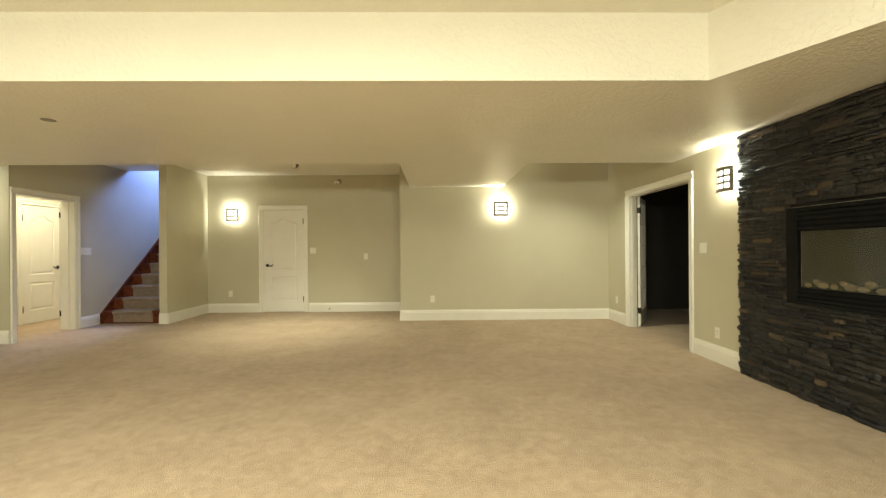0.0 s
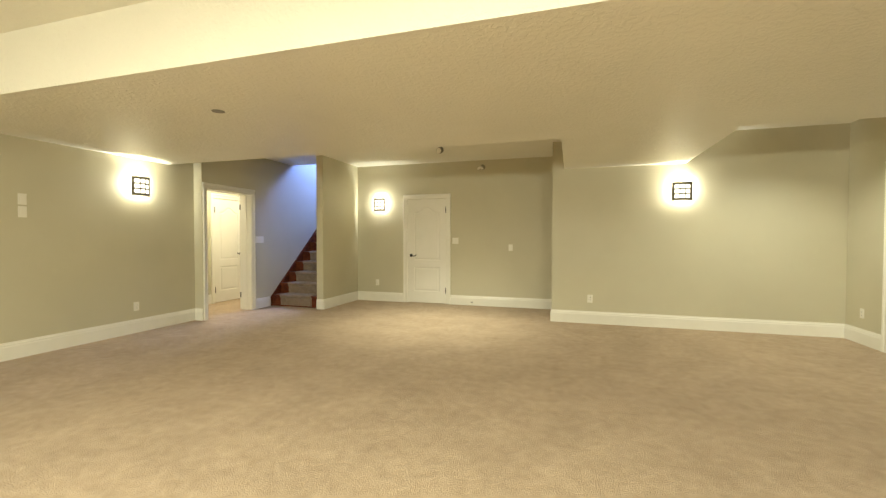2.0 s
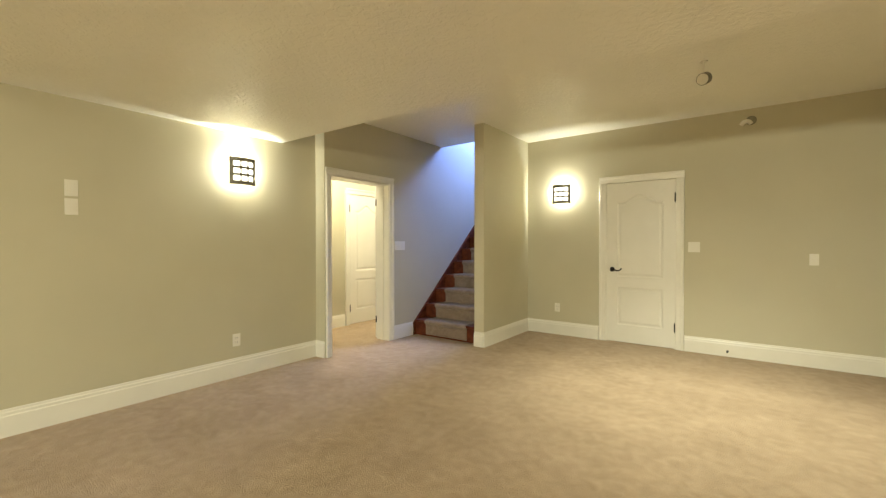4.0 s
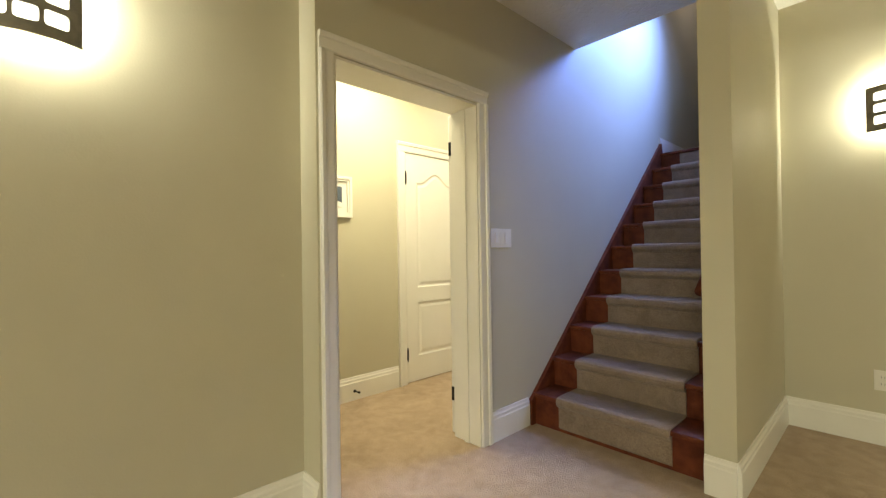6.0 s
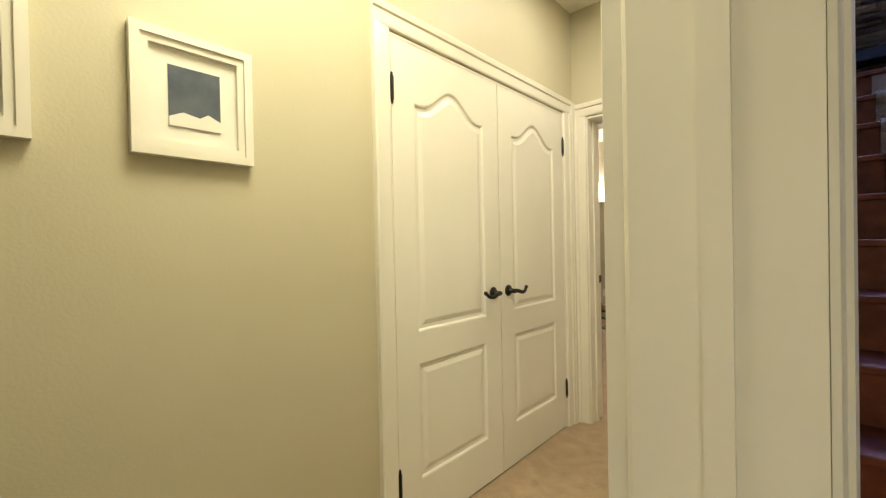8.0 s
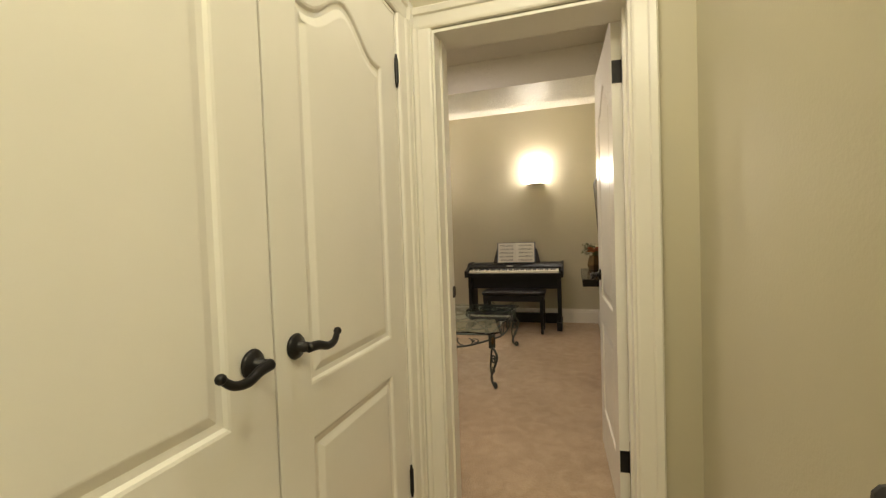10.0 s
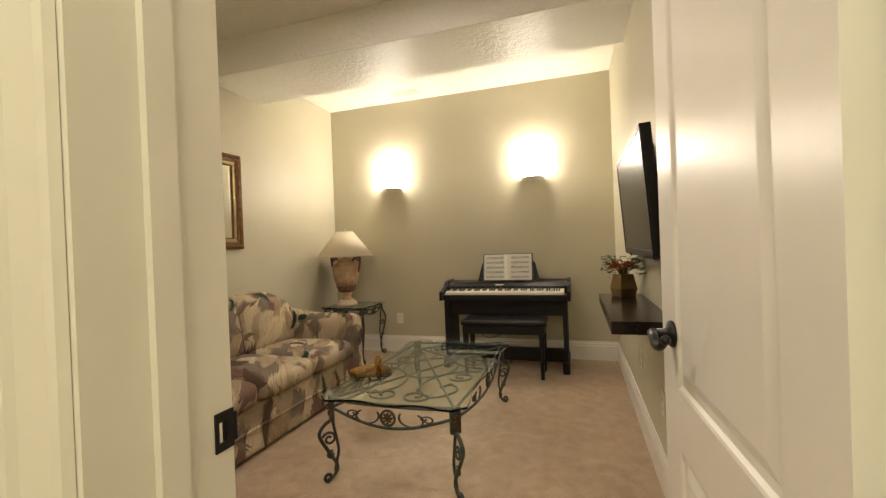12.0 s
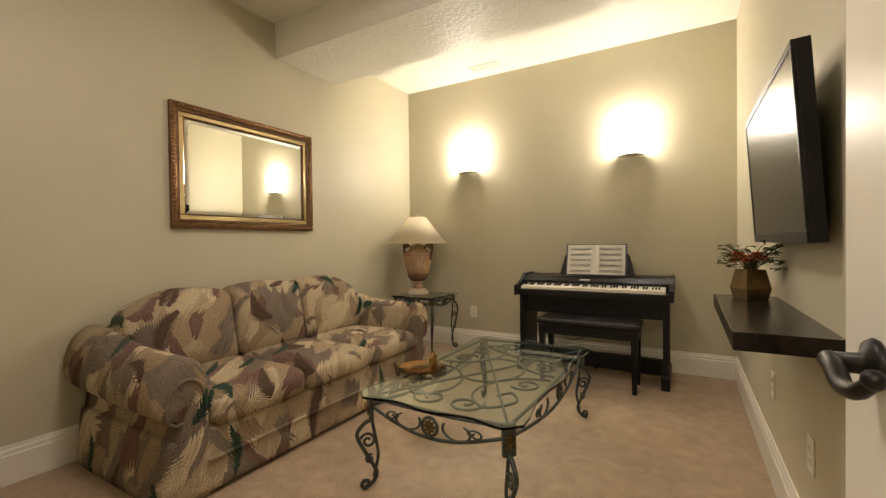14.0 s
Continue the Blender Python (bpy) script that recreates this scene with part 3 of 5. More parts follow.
def casing(name, m, w, h, depth, both=False, w2=0.088):
    """Trim of a doorway of width w and height h. Local x runs along the wall, y into the wall; the origin is the opening's foot at its lower x."""
    t = thing(name, m, "white painted door casing with stepped moulding and jambs", "door trim", kind="structure")
    sides = [(0.0, -1)] + ([(depth, 1)] if both else [])
    for y0, s in sides:
        prof = [(0, 0), (0.004, 0.009), (0.012, 0.012), (w2 * 0.62, 0.015), (w2 * 0.68, 0.022), (w2 - 0.006, 0.026), (w2, 0.021), (w2, 0.0)]
        for side in (-1, 1):
            bm = bmesh.new()
            x0 = 0.0 if side < 0 else w
            prism(bm, [(x0 + side * (a - 0.004 if a else -0.004), y0 + s * b) for a, b in prof], 0.0, h + 0.004)
            part("side_casing", bm, M_TRIM, t)
        bm = bmesh.new()
        prism(bm, [(y0 + s * b, h + 0.004 + a) for a, b in prof], -w2 + 0.004, w + w2 - 0.004, "x")
        part("head_casing", bm, M_TRIM, t)
    part("jamb", boxes((0, 0.001, 0, 0.012, depth - 0.001, h)), M_TRIM, t)
    part("jamb", boxes((w - 0.012, 0.001, 0, w, depth - 0.001, h)), M_TRIM, t)
    part("head_jamb", boxes((0.012, 0.001, h - 0.012, w - 0.012, depth - 0.001, h)), M_TRIM, t)
    part("stop", boxes((0.012, depth * 0.5 - 0.02, 0, 0.022, depth * 0.5 + 0.015, h - 0.012), (w - 0.022, depth * 0.5 - 0.02, 0, w - 0.012, depth * 0.5 + 0.015, h - 0.012)), M_TRIM, t)
    return t


casing("trim_hall_doorway", pose(XJ, 5.455, 0, 0, 0, 90), 0.945, 2.04, 0.22, both=True, w2=0.078)
casing("trim_closet", pose(XHL, 6.815, 0, 0, 0, 90), 1.475, 2.04, 0.12)
casing("trim_piano_doorway", pose(-6.69, YE0, 0), 0.735, 2.02, 0.18, both=True, w2=0.085)
casing("trim_alcove_door", pose(-3.25, YA, 0), 0.805, 2.04, 0.12)
casing("trim_side_room_doorway", pose(XR, 6.17, 0, 0, 0, -90), 1.57, 2.04, 0.12)

tagged(make("trim_corner", boxes((XHL + 0.001, 8.372, 0, -6.757, YE0 - 0.001, 2.12)), M_TRIM), "white filler trim in the hall corner", "trim", kind="structure")

# panelled doors


def panel_outline(x0, x1, z0, z1, arch):
    pts = [(x0, z0), (x1, z0), (x1, z1)]
    if arch:
        n = 18
        for i in range(1, n):
            u = 1 - 2 * i / n
            pts.append(((x0 + x1) / 2 + u * (x1 - x0) / 2, z1 + arch * (0.5 + 0.5 * math.cos(math.pi * min(1, abs(u) / 0.82))) ))
    pts.append((x0, z1))
    return pts


def inset(pts, d):
    """Moves a closed outline inwards by d."""
    n, out = len(pts), []
    for i in range(n):
        a, b, c = Vector(pts[i - 1]), Vector(pts[i]), Vector(pts[(i + 1) % n])
        e1, e2 = (b - a).normalized(), (c - b).normalized()
        n1, n2 = Vector((-e1.y, e1.x)), Vector((-e2.y, e2.x))
        k = (n1 + n2)
        k = k / max(0.3, k.length_squared / 2)
        out.append(tuple(b + k * d))
    return out


def panel_leaf(w, h, t=0.038):
    """Slab with two moulded panels on both faces, the upper one with an arched head. Local: hinge edge at x 0, face at y = +-t/2."""
    bm = bmesh.new()
    st = 0.122
    outs = [panel_outline(st, w - st, 0.225, 0.71, 0), panel_outline(st, w - st, 0.84, 1.79, 0.10)]
    rim = [(0, 0.008), (w, 0.008), (w, h), (0, h)]
    corner = {}
    for s in (-1, 1):
        y = s * t / 2
        edges = []
        loops = []
        for poly in [rim] + outs:
            vs = [bm.verts.new((p[0], y, p[1])) for p in poly]
            loops.append(vs)
            edges += [bm.edges.new((vs[i], vs[(i + 1) % len(vs)])) for i in range(len(vs))]
        corner[s] = loops[0]
        bmesh.ops.triangle_fill(bm, use_beauty=True, use_dissolve=False, edges=edges)
        for poly, vs in zip(outs, loops[1:]):
            prev = vs
            for d, dep in ((0.006, 0.002), (0.012, 0.008), (0.026, 0.009), (0.046, 0.003), (0.05, 0.0025)):
                ring = [bm.verts.new((p[0], s * (t / 2 - dep), p[1])) for p in inset(poly, d)]
                for i in range(len(ring)):
                    bm.faces.new((prev[i], prev[(i + 1) % len(ring)], ring[(i + 1) % len(ring)], ring[i]))
                prev = ring
            bm.faces.new(prev)
    for i in range(4):
        bm.faces.new((corner[-1][i], corner[-1][(i + 1) % 4], corner[1][(i + 1) % 4], corner[1][i]))
    return bm


def lever(parent, x, z, y, s, towards, hook=1):
    """A dark lever handle on the face at y; s: the side it stands out to; towards: the way along x that the lever points."""
    bm = bmesh.new()
    ring = [(0.0, 0.0), (0.029, 0.0), (0.031, 0.004), (0.027, 0.010), (0.016, 0.014), (0.0125, 0.018), (0.0115, 0.040), (0.0, 0.040)]
    lathe(bm, [(max(r, 0.0004), k) for r, k in ring], 20)
    bmesh.ops.transform(bm, matrix=Matrix.Translation((x, y, z)) @ Matrix.Rotation(math.radians(-90 * s), 4, "X"), verts=bm.verts)
    rose = part("rosette", bm, M_BLACK, parent, "dark bronze round rosette", True)
    bm = bmesh.new()
    e = y + s * 0.042
    bar = [(-0.006, 0, 0), (0.028, 0.004, -0.002), (0.062, 0.007, -0.012), (0.094, 0.005, -0.008), (0.114, 0, 0.008)]
    tube(bm, curve([(x + towards * a, e + s * b, z + hook * c) for a, b, c in bar], 5), 0.0120, 10, 0.0075)
    bmesh.ops.create_icosphere(bm, subdivisions=2, radius=0.0105, matrix=Matrix.Translation((x + towards * 0.117, e, z + hook * 0.011)))
    part("lever", bm, M_BLACK, rose, "dark bronze curved lever", True)


def hinges(parent, y, heights=(0.255, 1.82), wide=0.03, x=0.0):
    for z in heights:
        bm = bmesh.new()
        tube(bm, [(x, y, z - 0.045), (x, y, z + 0.045)], 0.008, 10)
        tube(bm, [(x, y, z - 0.062), (x, y, z - 0.045)], 0.004, 8, 0.006)
        tube(bm, [(x, y, z + 0.045), (x, y, z + 0.062)], 0.006, 8, 0.004)
        sgn = 1 if y > 0 else -1
        box(bm, x - 0.004, -0.0175, z - 0.044, x + 0.001, 0.0175, z + 0.044)
        box(bm, x - wide, y - sgn * 0.006, z - 0.043, x - 0.002, y - sgn * 0.002, z + 0.043)
        part("hinge", bm, M_BLACK, parent, "black butt hinge")


def panel_door(name, m, w, label, lever_y=(-1, 1), hinge_y=-1, handle_z=0.935, wide=0.004, back=0.065):
    t = thing(name, m, label, "door", kind="structure")
    part("leaf", panel_leaf(w, 2.03), M_DOOR, t)
    for s in lever_y:
        lever(t, w - back, handle_z, s * 0.019, s, -1)
    hinges(t, hinge_y * 0.024, wide=wide)
    return t


# closet pair: hinged at its outer edges, leaves flush in the hall wall
c1 = panel_door("door_1", pose(XHL - 0.022, 6.83, 0, 0, 0, 90), 0.719, "closed white two-panel closet door with arched panel", (-1,), -1, 0.952)
c2 = panel_door("door_2", pose(XHL - 0.022, 8.275, 0, 0, 0, -90), 0.719, "closed white two-panel closet door with black lever", (1,), 1, 0.952)
panel_door("door_3", pose(-2.458, YA + 0.024, 0, 0, 0, 180), 0.78, "closed white two-panel door with arched upper panel", (1,), 1)
panel_door("door_4", pose(-5.988, 8.612, 0, 0, 0, 92.2), 0.70, "open white two-panel door with black lever handle", (-1, 1), -1, 0.958, back=0.10)


def french_door(name, m, w, label, cols=4, rows=5):
    t = thing(name, m, label, "glass door", kind="structure")
    st, z0, z1 = 0.105, 0.245, 1.955
    part("stile", boxes((0, -0.019, 0.008, st, 0.019, 2.03), bevel=0.002), M_DOOR, t)
    part("stile", boxes((w - st, -0.019, 0.008, w, 0.019, 2.03), bevel=0.002), M_DOOR, t)
    part("bottom_rail", boxes((st, -0.0185, 0.008, w - st, 0.0185, z0), bevel=0.002), M_DOOR, t)
    part("top_rail", boxes((st, -0.0185, z1, w - st, 0.0185, 2.03), bevel=0.002), M_DOOR, t)
    pw, ph = (w - 2 * st) / cols, (z1 - z0) / rows
    for i in range(1, cols):
        bm = bmesh.new()
        x = st + i * pw
        prism(bm, [(x - 0.011, -0.007), (x - 0.005, -0.017), (x + 0.005, -0.017), (x + 0.011, -0.007), (x + 0.011, 0.007), (x + 0.005, 0.017), (x - 0.005, 0.017), (x - 0.011, 0.007)], z0, z1)
        part("muntin", bm, M_DOOR, t)
    for j in range(1, rows):
        bm = bmesh.new()
        z = z0 + j * ph
        prism(bm, [(-0.007, z - 0.011), (-0.0165, z - 0.005), (-0.0165, z + 0.005), (-0.007, z + 0.011), (0.007, z + 0.011), (0.0165, z + 0.005), (0.0165, z - 0.005), (0.007, z - 0.011)], st, w - st, "x")
        part("muntin", bm, M_DOOR, t)
    for i in range(cols):
        for j in range(rows):
            ob = part("pane", boxes((st + i * pw, -0.002, z0 + j * ph, st + (i + 1) * pw, 0.002, z0 + (j + 1) * ph)), M_GLASS, t)
            ob.visible_shadow = False
    for s in (-1, 1):
        lever(t, w - 0.06, 0.985, s * 0.019, s, -1, -1)
    hinges(t, -0.024, wide=0.022)
    return t


french_door("door_5", pose(XH - 0.026, 6.414, 0, 0, 0, 97.0), 0.855, "white glazed door folded back against the hall wall")
french_door("door_6", pose(XR + 0.145, 6.145, 0, 0, 0, 57), 0.76, "open white glazed double-door leaf in the dark side room")
# strike plate of the piano doorway
strike = thing("strike_plate", pose(-0.010, 0.040, 0), "black strike plate with latch hole on the white jamb", "strike plate")
part("plate", boxes((-6.668, 8.529, 0.922, -6.665, 8.534, 0.972), (-6.668, 8.545, 0.922, -6.665, 8.558, 0.972), (-6.668, 8.534, 0.922, -6.665, 8.545, 0.934), (-6.668, 8.534, 0.960, -6.665, 8.545, 0.972)), M_BLACK, strike)
part("lip", boxes((-6.6685, 8.558, 0.928, -6.664, 8.563, 0.966), bevel=0.001), M_BLACK, strike)
part("latch_hole", boxes((-6.667, 8.534, 0.934, -6.666, 8.5395, 0.960)), M_TRIM, strike, "worn pale latch hole")
part("latch_hole", boxes((-6.667, 8.540, 0.934, -6.666, 8.545, 0.960)), M_BLACK, strike)

# ---------- stairs ----------
RISE, RUN, SY, LIFT = 0.195, 0.2342, 6.909, 0.018
stairs = thing("staircase", pose(0, 0, 0), "cherry-stained wooden stairs rising to a landing", "stairs", kind="structure")
for k in range(11):
    y, z = SY + k * RUN, (k + 1) * RISE + LIFT
    part("riser", boxes((XJ + 0.028, y, z - RISE - (LIFT if k == 0 else 0), -4.487, y + 0.018, z - 0.028)), M_CHERRY, stairs)
    y1 = y + RUN + 0.018 if k < 10 else 10.7
    part("tread", boxes((XJ + 0.028, y - 0.026, z - 0.028, -4.487, y1, z), bevel=0.006), M_CHERRY, stairs)
bm = bmesh.new()
top = SY + 10 * RUN
prism(bm, [(SY - 0.045, 0), (SY - 0.045, 0.16), (top + 0.02, 2.145 + 0.13), (top + 0.06, 2.145), (top + 0.02, 1.9), (SY + 0.25, 0)], XJ + 0.002, XJ + 0.028, "x")
part("stringer", bm, M_CHERRY, stairs, "cherry-stained wall stringer")
runner = thing("stair_runner", pose(0, 0, 0), "beige carpet runner wrapped over the stair treads", "carpet runner")
RX0, RX1 = -5.325, -4.66
for k in range(11):
    y, z = SY + k * RUN, (k + 1) * RISE + LIFT
    prof = [(y - 0.012, z - RISE + 0.014), (y - 0.014, z - 0.055), (y - 0.030, z - 0.045), (y - 0.042, z - 0.028), (y - 0.044, z - 0.010), (y - 0.036, z + 0.006), (y - 0.018, z + 0.014), (y + 0.02, z + 0.015),
            (y + RUN - 0.012 if k < 10 else y + 0.5, z + 0.014), (y + RUN - 0.004 if k < 10 else y + 0.5, z + 0.001), (y - 0.018, z + 0.001), (y - 0.028, z - 0.012), (y - 0.027, z - 0.030), (y - 0.001, z - 0.034), (y - 0.001, z - RISE + 0.002)]
    if k == 10:
        continue
    bm = bmesh.new()
    prism(bm, prof, RX0, RX1, "x")
    part("runner_step", bm, M_RUNNER, runner)
part("runner_top_riser", boxes((RX0, SY + 10 * RUN - 0.012, 10 * RISE + LIFT + 0.014, RX1, SY + 10 * RUN - 0.001, 2.145 + LIFT - 0.03)), M_RUNNER, runner)
rail = thing("handrail", pose(0, 0, 0), "cherry-stained handrail along the partition wall", "handrail")
bm = bmesh.new()
tube(bm, [(-4.548, 7.02, 0.93), (-4.548, 7.10, 0.985), (-4.548, 9.25, 0.985 + 2.15 * RISE / RUN)], 0.029, 12)
part("rail", bm, M_CHERRY, rail, smooth=True)
for yb in (7.25, 8.2, 9.1):
    bm = bmesh.new()
    zb = 0.985 + (yb - 7.10) * RISE / RUN
    tube(bm, [(-4.548, yb, zb - 0.025), (-4.535, yb, zb - 0.075), (-4.486, yb, zb - 0.085)], 0.009, 8)
    part("bracket", bm, M_BLACK, rail)
baseboard(XJ, 10.60, XJ, 9.27, 2.165)

# ledgestone walls


def stone_mesh(seed):
    """One split-faced stone of unit size, rough in front."""
    rnd = random.Random(seed)
    bm = bmesh.new()
    ny, nz = 4, 2
    grid = [[bm.verts.new((-1.0 + (rnd.uniform(0, 0.22) if 0 < i < ny else rnd.uniform(0.15, 0.4)) + (0.12 if j in (0, nz) else 0), i / ny + (rnd.uniform(-0.02, 0.02) if 0 < i < ny else 0), j / nz + (rnd.uniform(-0.08, 0.08) if 0 < i < ny else 0))) for j in range(nz + 1)] for i in range(ny + 1)]
    for i in range(ny):
        for j in range(nz):
            bm.faces.new((grid[i][j], grid[i][j + 1], grid[i + 1][j + 1], grid[i + 1][j]))
    back = {(i, j): bm.verts.new((0, i / ny, j / nz)) for i in (0, ny) for j in (0, nz)}
    bm.faces.new([grid[i][0] for i in range(ny + 1)] + [back[ny, 0], back[0, 0]])
    bm.faces.new([grid[i][nz] for i in range(ny, -1, -1)] + [back[0, nz], back[ny, nz]])
    bm.faces.new([grid[0][j] for j in range(nz, -1, -1)] + [back[0, 0], back[0, nz]])
    bm.faces.new([grid[ny][j] for j in range(nz + 1)] + [back[ny, nz], back[ny, 0]])
    bmesh.ops.recalc_face_normals(bm, faces=bm.faces)
    me = bpy.data.meshes.new("stone")
    bm.to_mesh(me)
    bm.free()
    me.materials.append(M_STONE)
    return me


def courses(y0, y1, z0, z1, hole, rnd, lo=0.022, hi=0.05, short=0.09, long=0.36):
    """Yields the stones of a dry-stacked wall: y, z, length, height, depth."""
    z = z0
    while z < z1 - 0.006:
        h = min(rnd.uniform(lo, hi), z1 - z)
        y = y0 - rnd.uniform(0, 0.1)
        while y < y1 - 0.01:
            n = rnd.uniform(short, long)
            a, b = max(y, y0), min(y + n, y1)
            if y1 - b < 0.05:
                b = y1
            y = b
            spans = [(a, b)]
            if hole and z + h > hole[2] + 0.004 and z < hole[3] - 0.004:
                spans = [(p, q) for p, q in ((a, min(b, hole[0])), (max(a, hole[1]), b)) if q - p > 0.012]
            for p, q in spans:
                yield p, z, q - p, h, rnd.uniform(0.03, 0.075)
        z += h


FY0, FY1, FZ0, FZ1 = 1.66, 3.155, 0.765, 1.555
fire = thing("fireplace", pose(0, 0, 0), "wall fireplace faced in charcoal ledgestone with glass-fronted gas firebox", "fireplace")
part("backing", boxes((XR - 0.012, 0.98, 0, XR - 0.001, FY0 - 0.01, SOFFIT - 0.002), (XR - 0.012, FY1 + 0.01, 0, XR - 0.001, 3.724, SOFFIT - 0.002), (XR - 0.012, FY0 - 0.01, 0, XR - 0.001, FY1 + 0.01, FZ0 - 0.01), (XR - 0.012, FY0 - 0.01, FZ1 + 0.01, XR - 0.001, FY1 + 0.01, SOFFIT - 0.002)), M_PIANO, fire)
frame_x = XR - 0.055
part("surround", boxes((frame_x, FY0, FZ0, XR - 0.013, FY1, FZ0 + 0.03), (frame_x, FY0, FZ1 - 0.03, XR - 0.013, FY1, FZ1), (frame_x, FY0, FZ0 + 0.03, XR - 0.013, FY0 + 0.10, FZ1 - 0.03), (frame_x, FY1 - 0.10, FZ0 + 0.03, XR - 0.013, FY1, FZ1 - 0.03), bevel=0.002), M_FIREBLACK, fire, "matte black metal surround")
for z in (0.80, 0.835, 0.87):
    part("louvre", boxes((frame_x + 0.004, FY0 + 0.10, z, XR - 0.013, FY1 - 0.10, z + 0.022), bevel=0.003), M_FIREBLACK, fire)
for z in (1.372, 1.412, 1.452, 1.492):
    part("louvre", boxes((frame_x + 0.004, FY0 + 0.10, z, XR - 0.013, FY1 - 0.10, z + 0.022), bevel=0.003), M_FIREBLACK, fire)
# dark sheets added behind the louvres, standing for the shade in their gaps
part("header_panel", boxes((frame_x + 0.024, FY0 + 0.10, 1.36, XR - 0.013, FY1 - 0.10, FZ1 - 0.03), (frame_x + 0.024, FY0 + 0.10, FZ0 + 0.03, XR - 0.013, FY1 - 0.10, 0.905)), M_FIREBLACK, fire)
part("firebox", boxes((XR - 0.009, FY0 + 0.10, 0.905, XR - 0.003, FY1 - 0.10, 1.36)), M_FIREBACK, fire, "flat near-black firebox liner")
ob = part("glass_front", boxes((frame_x + 0.016, FY0 + 0.10, 0.905, frame_x + 0.020, FY1 - 0.10, 1.36)), M_GLASS, fire)
rnd = random.Random(4)
for i in range(14):
    bm = bmesh.new()
    bmesh.ops.create_icosphere(bm, subdivisions=2, radius=1.0)
    sy, sz = rnd.uniform(0.03, 0.055), rnd.uniform(0.02, 0.03)
    y = FY1 - 0.17 - i * 0.072 + rnd.uniform(-0.02, 0.02)
    z = 0.908 + sz + (0.03 if i % 3 == 1 else 0)
    for v in bm.verts:
        k = 1 + 0.12 * noise.noise(v.co * 1.7 + Vector((i, 0, 0)))
        v.co = Vector((XR - 0.022 + v.co.x * 0.011, y + v.co.y * sy * k, z + v.co.z * sz * k))
    part("fire_stone", bm, M_LOG, fire, "pale decorative fire stone", True)

# ---------- wall lamps ----------


def curved_sconce(m, group_label):
    t = thing("wall_lamp", m, group_label, "wall lamp", "pewter wall lamps")
    w, h, out = 0.25, 0.255, 0.105

    def at(u, v, off=0.0):
        a = u * 0.62
        R = (w / 2) / math.sin(0.62)
        return ((R + off) * math.sin(a), -(out - R * (1 - math.cos(a)) + off * math.cos(a)), (v - 0.5) * h)

    def sheet(u0, u1, v0, v1, o0, o1, n=10):
        bm = bmesh.new()
        a = [[bm.verts.new(at(u0 + (u1 - u0) * i / n, v, o)) for v, o in ((v0, o0), (v1, o0), (v1, o1), (v0, o1))] for i in range(n + 1)]
        for p, q in zip(a, a[1:]):
            for k in range(4):
                bm.faces.new((p[k], p[(k + 1) % 4], q[(k + 1) % 4], q[k]))
        bm.faces.new(a[0])
        bm.faces.new(a[-1][::-1])
        return bm
    part("diffuser", sheet(-0.97, 0.97, 0.03, 0.97, -0.006, -0.002), M_SCONCE, t, "glowing white glass")
    # cast front: nine windows with rounded corners
    bm = bmesh.new()
    faces = []
    for o in (0.0, 0.005):
        loops = [[(-1 + k / 12, 0.0) for k in range(25)] + [(1 - k / 12, 1.0) for k in range(25)]]
        for u0, u1 in ((-0.74, -0.29), (-0.21, 0.21), (0.29, 0.74)):
            for v0, v1 in ((0.14, 0.33), (0.405, 0.595), (0.67, 0.86)):
                ru, rv = 0.075, 0.04
                loop = []
                for cu, cv, a0 in ((u1 - ru, v1 - rv, 0), (u0 + ru, v1 - rv, 90), (u0 + ru, v0 + rv, 180), (u1 - ru, v0 + rv, 270)):
                    loop += [(cu + ru * math.cos(math.radians(a0 + q)), cv + rv * math.sin(math.radians(a0 + q))) for q in (0, 45, 90)]
                loops.append(loop)
        rings, edges = [], []
        for loop in loops:
            ring = [bm.verts.new((u, v, o)) for u, v in loop]
            edges += [bm.edges.new((ring[k], ring[(k + 1) % len(ring)])) for k in range(len(ring))]
            rings.append(ring)
        bmesh.ops.triangle_fill(bm, use_beauty=True, use_dissolve=False, edges=edges)
        faces.append(rings)
    for low, high in zip(*faces):
        for k in range(len(low)):
            bm.faces.new((low[k], low[(k + 1) % len(low)], high[(k + 1) % len(low)], high[k]))
    for v in bm.verts:
        v.co = at(v.co.x, v.co.y, v.co.z)
    part("grille", bm, M_METAL, t, "pewter front with nine rounded windows")
    part("back_plate", boxes((-0.05, -0.012, -0.08, 0.05, -0.001, 0.08), bevel=0.003), M_METAL, t)
    part("arm", boxes((-0.008, -0.092, -0.008, 0.008, -0.012, 0.008)), M_METAL, t)
    return t


SC = [((-3.825, YA, 1.945), 0), ((1.325, YB, 1.925), 0), ((XR, 3.885, 1.925), 270), ((XL, 4.49, 1.952), 90)]
for (x, y, z), a in SC:
    curved_sconce(pose(x, y, z, 0, 0, a), "lit curved wall lamp with a pewter window-grid front")
    off = Matrix.Rotation(math.radians(a), 3, "Z") @ Vector((0, -0.05, 0))
    lamp("wall_lamp_bulb", "POINT", pose(x + off.x, y + off.y, z + 0.03), 13, (1.0, 1.0, 0.84), 0.022)


